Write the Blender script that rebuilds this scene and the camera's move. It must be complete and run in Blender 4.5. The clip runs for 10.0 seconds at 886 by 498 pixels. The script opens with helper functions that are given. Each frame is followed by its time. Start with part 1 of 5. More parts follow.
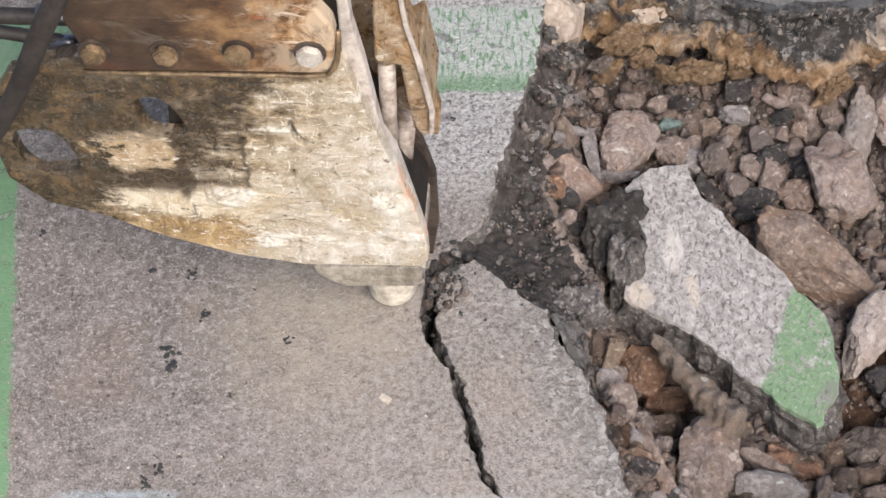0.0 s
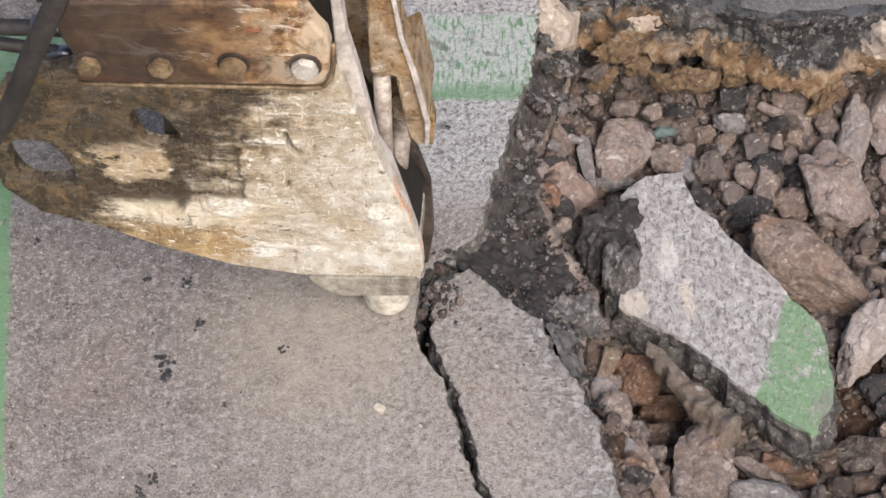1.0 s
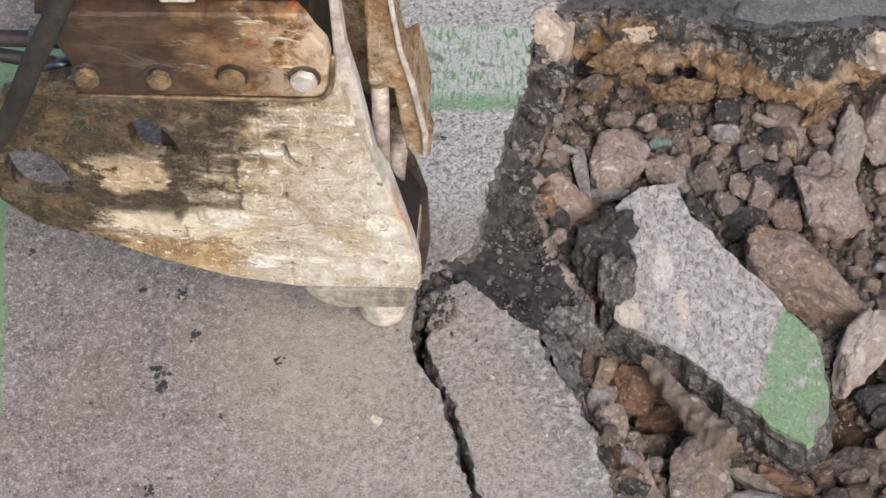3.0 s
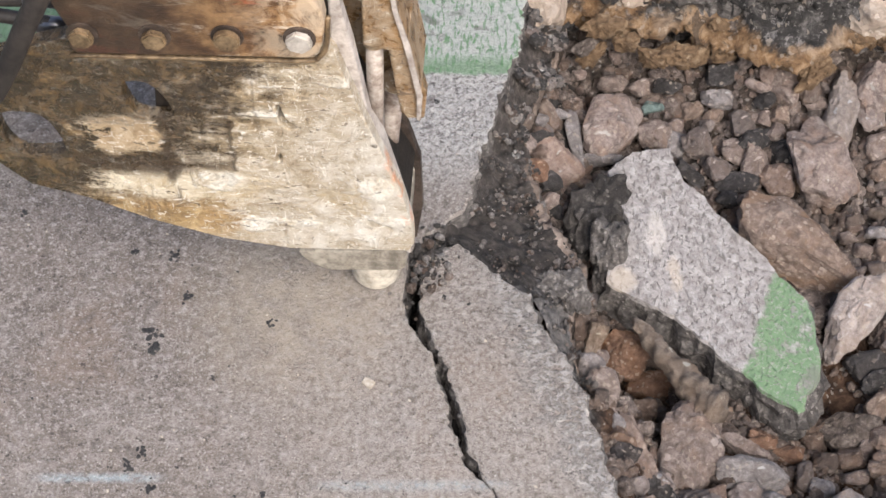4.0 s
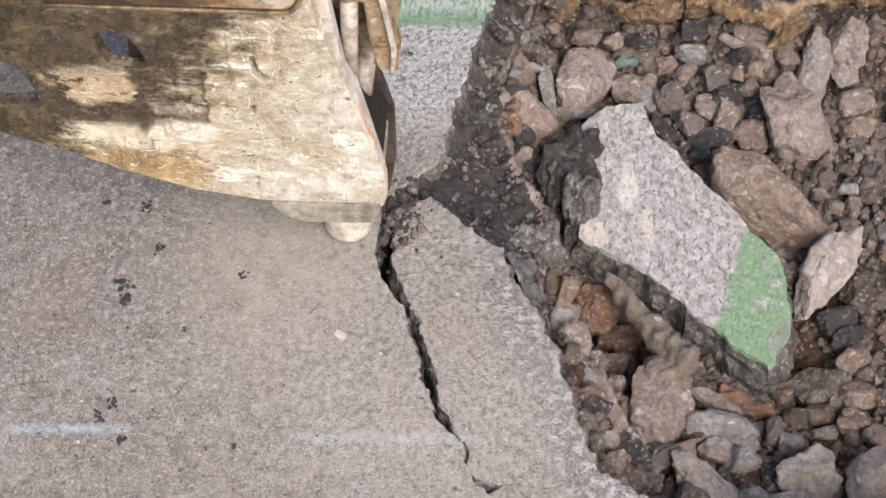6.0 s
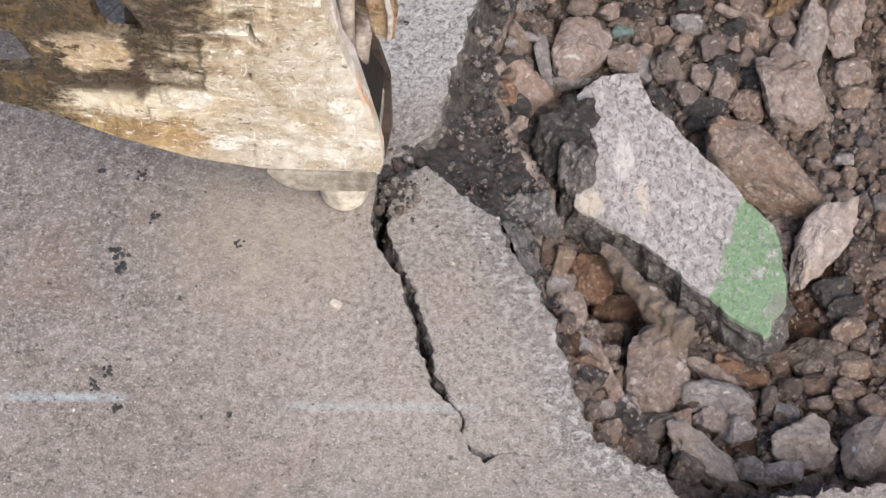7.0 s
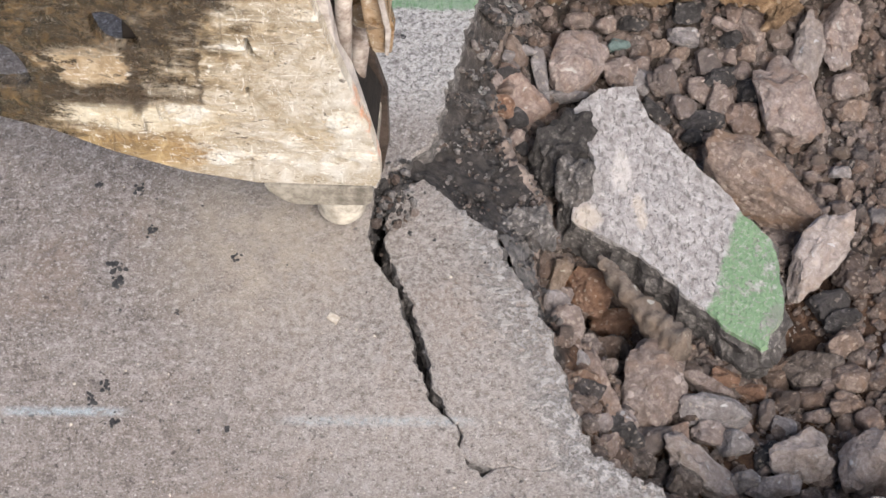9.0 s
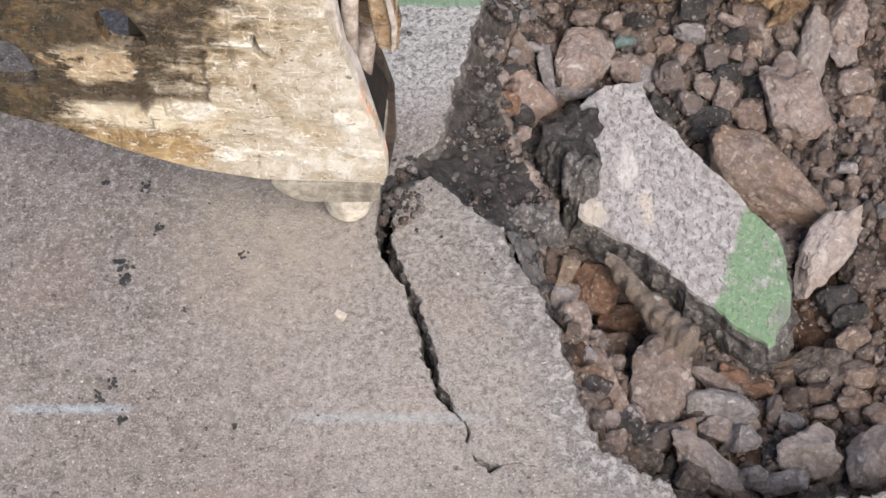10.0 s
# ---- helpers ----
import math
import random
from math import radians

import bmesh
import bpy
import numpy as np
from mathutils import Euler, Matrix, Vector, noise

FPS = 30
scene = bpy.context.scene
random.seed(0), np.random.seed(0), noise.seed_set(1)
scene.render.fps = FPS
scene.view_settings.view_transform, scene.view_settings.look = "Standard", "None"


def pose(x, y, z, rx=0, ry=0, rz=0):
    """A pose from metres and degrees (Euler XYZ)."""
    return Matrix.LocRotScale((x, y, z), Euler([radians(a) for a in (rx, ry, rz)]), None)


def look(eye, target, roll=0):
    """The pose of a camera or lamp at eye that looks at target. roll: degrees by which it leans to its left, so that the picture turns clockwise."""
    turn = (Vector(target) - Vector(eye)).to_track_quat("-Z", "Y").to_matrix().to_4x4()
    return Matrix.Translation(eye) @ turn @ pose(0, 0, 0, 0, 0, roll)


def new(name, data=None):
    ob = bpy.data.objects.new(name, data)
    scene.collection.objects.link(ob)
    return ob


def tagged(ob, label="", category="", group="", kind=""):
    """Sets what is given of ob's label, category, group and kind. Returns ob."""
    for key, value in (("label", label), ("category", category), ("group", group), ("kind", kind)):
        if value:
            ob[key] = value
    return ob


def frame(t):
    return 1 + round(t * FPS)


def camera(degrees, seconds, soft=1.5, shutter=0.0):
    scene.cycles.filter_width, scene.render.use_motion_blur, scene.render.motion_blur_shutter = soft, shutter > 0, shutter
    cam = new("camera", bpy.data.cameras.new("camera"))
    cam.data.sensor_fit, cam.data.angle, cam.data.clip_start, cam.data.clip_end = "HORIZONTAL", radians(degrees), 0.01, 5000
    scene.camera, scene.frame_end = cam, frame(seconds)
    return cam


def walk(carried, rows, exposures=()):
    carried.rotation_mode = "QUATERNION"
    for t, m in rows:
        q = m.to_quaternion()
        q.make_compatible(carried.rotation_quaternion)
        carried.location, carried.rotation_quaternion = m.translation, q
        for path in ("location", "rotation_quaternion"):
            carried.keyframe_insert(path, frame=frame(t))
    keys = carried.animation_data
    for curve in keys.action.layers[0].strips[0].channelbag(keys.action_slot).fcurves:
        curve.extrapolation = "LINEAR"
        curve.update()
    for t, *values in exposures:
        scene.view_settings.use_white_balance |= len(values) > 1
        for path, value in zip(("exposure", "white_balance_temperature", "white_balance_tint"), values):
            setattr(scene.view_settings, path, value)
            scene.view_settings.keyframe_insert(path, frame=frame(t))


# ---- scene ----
cam = camera(24.0, 10.0, soft=1.55)
PATH = [
    (0, (0.05, -2.248, 3.157), (0.003, -1.067, 1.544), -2.4),
    (0.5, (0.045, -2.236, 3.163), (0.004, -1.06, 1.545), -2.1),
    (1, (0.048, -2.228, 3.172), (0.007, -1.05, 1.556), -2.1),
    (1.5, (0.043, -2.232, 3.164), (0.003, -1.045, 1.555), -2.2),
    (2, (0.042, -2.222, 3.174), (0.0, -1.032, 1.567), -2.2),
    (2.5, (0.034, -2.217, 3.176), (0.0, -1.028, 1.569), -1.9),
    (4, (0.016, -2.224, 3.168), (0.002, -1.066, 1.537), -0.7),
    (4.5, (0.013, -2.222, 3.169), (0.006, -1.073, 1.532), -0.3),
    (5, (0.012, -2.218, 3.171), (0.014, -1.072, 1.532), 0.1),
    (5.5, (0.013, -2.218, 3.172), (0.021, -1.085, 1.524), 0.5),
    (7, (0.0, -2.224, 3.16), (0.025, -1.126, 1.489), 1.5),
    (7.5, (-0.003, -2.221, 3.16), (0.02, -1.128, 1.485), 1.4),
    (8, (0.001, -2.22, 3.162), (0.019, -1.125, 1.489), 1.2),
    (8.5, (0.002, -2.221, 3.161), (0.02, -1.12, 1.491), 1.1),
    (9, (-0.003, -2.22, 3.162), (0.026, -1.113, 1.497), 1.6),
    (9.5, (-0.006, -2.22, 3.159), (0.02, -1.114, 1.493), 1.3),
    (10, (-0.006, -2.224, 3.159), (0.018, -1.117, 1.493), 1.2),
]
walk(cam, [(t, look(eye, target, roll)) for t, eye, target, roll in PATH],
     exposures=[(0.0, 0.76), (1.0, 0.69), (2.5, 0.55), (4.0, 0.75), (5.5, 0.86), (7.5, 0.73), (9.0, 0.78), (10.0, 0.74)])

# ---- light: a bright overcast sky ----
SUN_ELEVATION, SUN_TURN = 47, 157
world = bpy.data.worlds.new("overcast_sky")
scene.world = world
world.use_nodes = True
sky = world.node_tree.nodes.new("ShaderNodeTexSky")
sky.sky_type = "NISHITA"
sky.sun_disc = False
sky.sun_elevation, sky.sun_rotation = radians(SUN_ELEVATION), radians(SUN_TURN)
sky.air_density, sky.dust_density, sky.ozone_density = 1.0, 4.0, 1.0
back = world.node_tree.nodes["Background"]
back.inputs["Strength"].default_value = 0.13
veil = world.node_tree.nodes.new("ShaderNodeHueSaturation")
veil.inputs["Saturation"].default_value = 1.0
world.node_tree.links.new(sky.outputs[0], veil.inputs["Color"])
world.node_tree.links.new(veil.outputs[0], back.inputs["Color"])
sun = new("sun", bpy.data.lights.new("sun", "SUN"))
sun.data.energy, sun.data.angle, sun.data.color = 2.35, radians(34), (1.0, 0.985, 0.985)
_a, _e = radians(SUN_TURN), radians(SUN_ELEVATION)
sun.matrix_world = look((6 * math.sin(_a) * math.cos(_e), 6 * math.cos(_a) * math.cos(_e), 6 * math.sin(_e)), (0, 0, 0))


# ---- materials ----
class Nodes:
    """A small builder for node materials, in object space and metres."""

    def __init__(self, name):
        self.m = bpy.data.materials.new(name)
        self.m.use_nodes = True
        self.t = self.m.node_tree
        self.bsdf = self.t.nodes["Principled BSDF"]
        self.co = self.t.nodes.new("ShaderNodeTexCoord").outputs["Object"]

    def put(self, socket, v):
        if hasattr(v, "is_linked"):
            self.t.links.new(v, socket)
        elif isinstance(v, tuple) and len(v) == 3 and socket.type == "RGBA":
            socket.default_value = (*v, 1)
        else:
            socket.default_value = v

    def noise(self, scale, detail=4, rough=0.6, warp=0.0, stretch=None, shift=(0, 0, 0)):
        n = self.t.nodes.new("ShaderNodeTexNoise")
        n.inputs["Scale"].default_value, n.inputs["Detail"].default_value = scale, detail
        n.inputs["Roughness"].default_value, n.inputs["Distortion"].default_value = rough, warp
        self.t.links.new(self.mapped(stretch, shift), n.inputs["Vector"])
        return n.outputs["Fac"]

    def mapped(self, stretch=None, shift=(0, 0, 0), turn=0.0):
        if stretch is None and shift == (0, 0, 0):
            return self.co
        n = self.t.nodes.new("ShaderNodeMapping")
        n.inputs["Scale"].default_value = stretch or (1, 1, 1)
        n.inputs["Location"].default_value = shift
        n.inputs["Rotation"].default_value = (0, 0, turn)
        self.t.links.new(self.co, n.inputs["Vector"])
        return n.outputs["Vector"]

    def cells(self, scale, feature="F1", out="Distance", stretch=None, rand=1.0):
        n = self.t.nodes.new("ShaderNodeTexVoronoi")
        n.feature = feature
        n.inputs["Scale"].default_value = scale
        n.inputs["Randomness"].default_value = rand
        self.t.links.new(self.mapped(stretch), n.inputs["Vector"])
        return n.outputs[out]

    def axis(self, which, of=None):
        n = self.t.nodes.new("ShaderNodeSeparateXYZ")
        self.t.links.new(of or self.co, n.inputs[0])
        return n.outputs[which]

    def math(self, op, a, b=0.0, clamp=False):
        n = self.t.nodes.new("ShaderNodeMath")
        n.operation, n.use_clamp = op, clamp
        self.put(n.inputs[0], a), self.put(n.inputs[1], b)
        return n.outputs[0]

    def step(self, v, lo, hi, a=0.0, b=1.0):
        n = self.t.nodes.new("ShaderNodeMapRange")
        n.interpolation_type = "SMOOTHSTEP"
        for key, x in (("Value", v), ("From Min", lo), ("From Max", hi), ("To Min", a), ("To Max", b)):
            self.put(n.inputs[key], x)
        return n.outputs[0]

    def band(self, v, lo, hi, soft):
        return self.math("MULTIPLY", self.step(v, lo - soft, lo + soft), self.step(v, hi - soft, hi + soft, 1.0, 0.0))

    def mix(self, fac, a, b, blend="MIX"):
        n = self.t.nodes.new("ShaderNodeMix")
        n.data_type, n.blend_type = "RGBA", blend
        self.put(n.inputs[0], fac), self.put(n.inputs[6], a), self.put(n.inputs[7], b)
        return n.outputs[2]

    def ramp(self, fac, *stops):
        n = self.t.nodes.new("ShaderNodeValToRGB")
        e = n.color_ramp.elements
        while len(e) < len(stops):
            e.new(0.5)
        for k, (x, c) in zip(e, stops):
            k.position, k.color = x, (*c, 1)
        self.put(n.inputs[0], fac)
        return n.outputs[0]

    def random(self):
        return self.t.nodes.new("ShaderNodeObjectInfo").outputs["Random"]

    def island(self):
        return self.t.nodes.new("ShaderNodeNewGeometry").outputs["Random Per Island"]

    def bump(self, height, depth, normal=None, strength=1.0):
        n = self.t.nodes.new("ShaderNodeBump")
        n.inputs["Distance"].default_value, n.inputs["Strength"].default_value = depth, strength
        self.put(n.inputs["Height"], height)
        if normal:
            self.t.links.new(normal, n.inputs["Normal"])
        return n.outputs[0]

    def done(self, color, rough, normal=None, metal=0.0, spec=0.4):
        self.put(self.bsdf.inputs["Base Color"], color)
        self.put(self.bsdf.inputs["Roughness"], rough)
        self.put(self.bsdf.inputs["Metallic"], metal)
        self.bsdf.inputs["Specular IOR Level"].default_value = spec
        if normal:
            self.t.links.new(normal, self.bsdf.inputs["Normal"])
        return self.m




def concrete_look(n):
    """Worn, grimy concrete: colour and relief."""
    broad = n.noise(1.6, 4, 0.55)
    patch = n.noise(7.0, 6, 0.68, 0.3)
    mottle = n.noise(42.0, 6, 0.72, 0.2)
    fine = n.noise(210.0, 4, 0.7)
    c = n.ramp(patch, (0.32, (0.150, 0.124, 0.106)), (0.50, (0.215, 0.184, 0.163)), (0.68, (0.295, 0.262, 0.240)))
    c = n.mix(n.step(broad, 0.40, 0.66, 0.0, 0.7), c, (0.185, 0.150, 0.126))
    c = n.mix(0.42, c, n.ramp(mottle, (0.34, (0.085, 0.071, 0.062)), (0.5, (0.21, 0.18, 0.16)), (0.64, (0.40, 0.36, 0.335))))
    c = n.mix(n.step(fine, 0.55, 0.61, 0.0, 0.6), c, (0.38, 0.345, 0.32))
    c = n.mix(n.step(fine, 0.435, 0.385, 0.0, 0.7), c, (0.075, 0.063, 0.055))
    c = n.mix(n.step(n.noise(3.6, 5, 0.65, 0.2, None, (1, 4, 2)), 0.50, 0.66, 0.0, 0.55), c, n.mix(mottle, (0.17, 0.122, 0.092), (0.30, 0.235, 0.19)))
    blot = n.noise(23.0, 6, 0.75, 0.2, None, (6, 6, 6))
    c = n.mix(n.step(blot, 0.46, 0.34, 0.0, 0.55), c, (0.125, 0.102, 0.087))
    c = n.mix(n.step(blot, 0.55, 0.68, 0.0, 0.5), c, (0.31, 0.28, 0.26))
    # scattered pale flakes and small irregular pits
    flake = n.step(n.noise(170.0, 3, 0.6, 0.2, None, (4, 7, 1)), 0.63, 0.67)
    black = n.step(n.noise(72.0, 5, 0.7, 0.3, None, (8, 2, 5)), 0.385, 0.36)
    c = n.mix(n.math("MULTIPLY", flake, 0.8), c, (0.52, 0.48, 0.45))
    c = n.mix(n.math("MULTIPLY", black, 0.8), c, (0.062, 0.053, 0.048))
    relief = n.math("ADD", n.math("MULTIPLY", fine, 0.6), n.math("ADD", n.math("MULTIPLY", mottle, 0.9), n.math("MULTIPLY", black, -0.8)))
    return c, relief


def make_pavement():
    n = Nodes("pavement_concrete")
    c, relief = concrete_look(n)
    x, y = n.axis(0), n.axis(1)
    wob = n.math("MULTIPLY", n.math("SUBTRACT", n.noise(26.0, 4, 0.7), 0.5), 0.035)
    xs, ys = n.math("ADD", x, wob), n.math("ADD", y, wob)
    # coarser, paler aggregate towards the far joint
    far = n.math("MULTIPLY", n.step(ys, 0.12, 0.3), n.step(xs, -0.2, -0.1))
    coarse = n.noise(105.0, 4, 0.75, 0.5)
    c = n.mix(n.math("MULTIPLY", far, 0.85), c, n.ramp(coarse, (0.35, (0.11, 0.10, 0.094)), (0.46, (0.38, 0.36, 0.342)), (0.60, (0.62, 0.60, 0.575))))
    # freshly chipped, paler concrete along the cracked piece's edge
    edge = n.math("ADD", n.math("ADD", n.math("MULTIPLY", x, -0.941), n.math("MULTIPLY", y, -0.339)), 0.11)
    edge = n.math("ADD", edge, n.math("MULTIPLY", n.math("SUBTRACT", n.noise(17.0, 5, 0.7), 0.5), 0.16))
    chipped = n.math("MULTIPLY", n.band(edge, -0.125, 0.06, 0.03), n.band(y, -0.62, 0.02, 0.05))
    chipped = n.math("MULTIPLY", chipped, n.step(n.noise(60.0, 6, 0.8), 0.44, 0.54, 0.1, 1.0))
    c = n.mix(n.math("MULTIPLY", chipped, 0.85), c, (0.52, 0.485, 0.46))
    relief = n.math("ADD", relief, n.math("MULTIPLY", n.math("MULTIPLY", chipped, coarse), 1.5))
    relief = n.math("ADD", relief, n.math("MULTIPLY", n.math("MULTIPLY", far, coarse), 2.2))
    # worn top skin: pale and dark grains of aggregate, thicker on the side of the breaker
    skin = n.step(ys, -0.55, -0.10, 0.4, 1.0)
    grain = n.noise(88.0, 6, 0.78, 0.12, None, (4, 6, 0))
    c = n.mix(n.math("MULTIPLY", n.step(grain, 0.545, 0.585, 0.0, 0.72), skin), c, (0.44, 0.40, 0.372))
    c = n.mix(n.math("MULTIPLY", n.step(grain, 0.435, 0.395, 0.0, 0.62), skin), c, (0.115, 0.096, 0.086))
    relief = n.math("ADD", relief, n.math("MULTIPLY", n.math("MULTIPLY", grain, skin), 1.4))
    # pale fractured rim along the broken edge comes from wear
    wear = n.step(n.noise(30.0, 6, 0.75), 0.50, 0.62)
    stripe = n.math("MULTIPLY", n.band(ys, STRIPE_NEAR, STRIPE_FAR, 0.006), n.step(xs, STRIPE_END + 0.02, STRIPE_END))
    scraped = n.step(n.noise(120.0, 4, 0.65, 0.4, (1.0, 0.3, 1.0)), 0.36, 0.52)
    thin = n.step(ys, STRIPE_NEAR + 0.02, STRIPE_NEAR + 0.06, 0.25, 0.92)
    thin = n.math("MULTIPLY", thin, n.step(xs, -0.55, -0.25, 0.2, 1.0))
    keep = n.math("SUBTRACT", 1.0, n.math("MULTIPLY", n.math("MAXIMUM", wear, scraped), thin), True)
    side = n.math("MULTIPLY", n.band(n.math("SUBTRACT", xs, n.math("MULTIPLY", y, SIDE_LEAN)), SIDE_FROM, SIDE_TO, 0.006), n.step(ys, STRIPE_NEAR + 0.02, STRIPE_NEAR, 0.0, 1.0))
    paint = n.math("MAXIMUM", n.math("MULTIPLY", stripe, keep), n.math("MULTIPLY", side, n.step(wear, 0.0, 1.0, 1.0, 0.75)))
    # primer left where the topcoat has gone
    c = n.mix(n.math("MULTIPLY", stripe, 0.6), c, n.mix(scraped, (0.30, 0.38, 0.31), (0.55, 0.57, 0.53)))
    c = n.mix(paint, c, n.mix(n.noise(70.0, 4, 0.7), (0.125, 0.225, 0.115), (0.20, 0.33, 0.185)))
    # old asphalt beyond the pit
    old = n.math("MULTIPLY", n.step(xs, STRIPE_END, STRIPE_END + 0.03), n.step(ys, 0.55, 0.6))
    c = n.mix(old, c, n.mix(n.step(n.noise(7.0, 5, 0.7), 0.52, 0.57), n.ramp(mott_of(n), (0.35, (0.025, 0.023, 0.022)), (0.62, (0.12, 0.115, 0.11))), (0.12, 0.116, 0.115)))
    # faint blue chalk strokes
    chalk = n.math("MULTIPLY", n.band(y, CHALK_Y - 0.008, CHALK_Y + 0.008, 0.006), n.band(xs, CHALK_A[0], CHALK_A[1], 0.03))
    both = n.math("MULTIPLY", n.band(y, CHALK_Y2 - 0.009, CHALK_Y2 + 0.009, 0.007), n.band(xs, CHALK_B[0], CHALK_B[1], 0.05))
    both = n.math("MULTIPLY", both, 0.75)
    chalk = n.math("MULTIPLY", n.math("MAXIMUM", chalk, both), n.step(n.noise(60.0, 5, 0.8), 0.34, 0.62, 0.05, 0.5))
    c = n.mix(chalk, c, (0.42, 0.52, 0.56))
    # grey stains
    stain = n.step(n.noise(14.0, 3, 0.5, 0.4, None, (3, 1, 0)), 0.635, 0.70)
    c = n.mix(n.math("MULTIPLY", stain, 0.55), c, (0.125, 0.105, 0.096))
    # shallow spalls with ragged rims
    spall = n.noise(21.0, 6, 0.72, 0.3, None, (2, 9, 4))
    c = n.mix(n.math("MULTIPLY", n.band(spall, 0.615, 0.650, 0.006), 0.55), c, (0.095, 0.080, 0.072))
    c = n.mix(n.step(spall, 0.650, 0.662, 0.0, 0.55), c, (0.40, 0.365, 0.34))
    # stone dust round the tool
    dx, dy = n.math("ADD", xs, 0.27), n.math("ADD", ys, 0.10)
    r = n.math("SQRT", n.math("ADD", n.math("MULTIPLY", dx, dx), n.math("MULTIPLY", dy, dy)))
    dust = n.math("MULTIPLY", n.step(r, 0.03, 0.30, 0.7, 0.0), n.step(patch_of(n), 0.35, 0.6, 0.4, 1.0))
    c = n.mix(dust, c, (0.40, 0.335, 0.26))
    # a thinner, greyer film of dust spread towards the crack
    dx, dy = n.math("ADD", xs, -0.05), n.math("ADD", ys, 0.28)
    r = n.math("SQRT", n.math("ADD", n.math("MULTIPLY", dx, dx), n.math("MULTIPLY", dy, dy)))
    film = n.math("MULTIPLY", n.step(r, 0.16, 0.56, 0.60, 0.0), n.step(n.noise(85.0, 5, 0.8), 0.40, 0.60, 0.05, 1.0))
    c = n.mix(film, c, (0.42, 0.375, 0.335))
    return n.done(c, 0.92, n.bump(relief, 0.005), spec=0.2)


def mott_of(n):
    return n.noise(50.0, 5, 0.7)


def patch_of(n):
    return n.noise(18.0, 4, 0.6)


def make_fracture(name, dark, mid, pale, scale=45.0, depth=0.008):
    n = Nodes(name)
    a, b = n.noise(scale, 6, 0.72, 0.3), n.noise(scale * 0.18, 4, 0.6)
    grit = n.cells(scale * 3.2, out="Color")
    tone = n.axis(1, grit)
    c = n.ramp(a, (0.30, dark), (0.52, mid), (0.74, pale))
    c = n.mix(n.step(b, 0.40, 0.66, 0.0, 0.6), c, dark)
    c = n.mix(n.step(tone, 0.955, 0.985, 0.0, 0.5), c, pale)
    return n.done(c, 0.9, n.bump(n.math("ADD", a, n.math("MULTIPLY", tone, 0.3)), depth), spec=0.25)


def make_rock(name, dark, mid, pale, tint, per_island=False, fine=60.0):
    n = Nodes(name)
    r = n.island() if per_island else n.random()
    a, b, tiny = n.noise(fine, 8, 0.76, 0.3), n.noise(13.0, 5, 0.65, 0.6), n.noise(fine * 3.4, 4, 0.7)
    flecks = n.axis(0, n.cells(170.0, out="Color"))
    c = n.ramp(a, (0.30, dark), (0.50, mid), (0.70, pale))
    c = n.mix(n.step(b, 0.45, 0.66, 0.0, 0.8), c, tint)
    c = n.mix(n.step(b, 0.44, 0.34, 0.0, 0.55), c, pale)
    c = n.mix(n.step(flecks, 0.92, 0.95, 0.0, 0.4), c, (0.52, 0.44, 0.36))
    c = n.mix(n.step(tiny, 0.58, 0.70, 0.0, 0.45), c, pale)
    c = n.mix(n.step(tiny, 0.42, 0.30, 0.0, 0.6), c, dark)
    c = n.mix(n.step(r, 0.70, 1.0, 0.0, 0.5), c, n.mix(0.5, c, (0.30, 0.17, 0.105)))
    c = n.mix(n.step(r, 0.0, 0.25, 0.6, 0.0), c, (0.075, 0.066, 0.063))
    white = n.math("MULTIPLY", n.step(n.noise(34.0, 3, 0.5, 0.3, None, (3, 5, 9)), 0.67, 0.71), 0.55)
    c = n.mix(white, c, tuple(min(0.62, 1.5 * k) for k in pale))
    h = n.math("ADD", a, n.math("ADD", n.math("MULTIPLY", b, 1.2), n.math("MULTIPLY", tiny, 0.25)))
    return n.done(c, 0.8, n.bump(h, 0.013), spec=0.3)


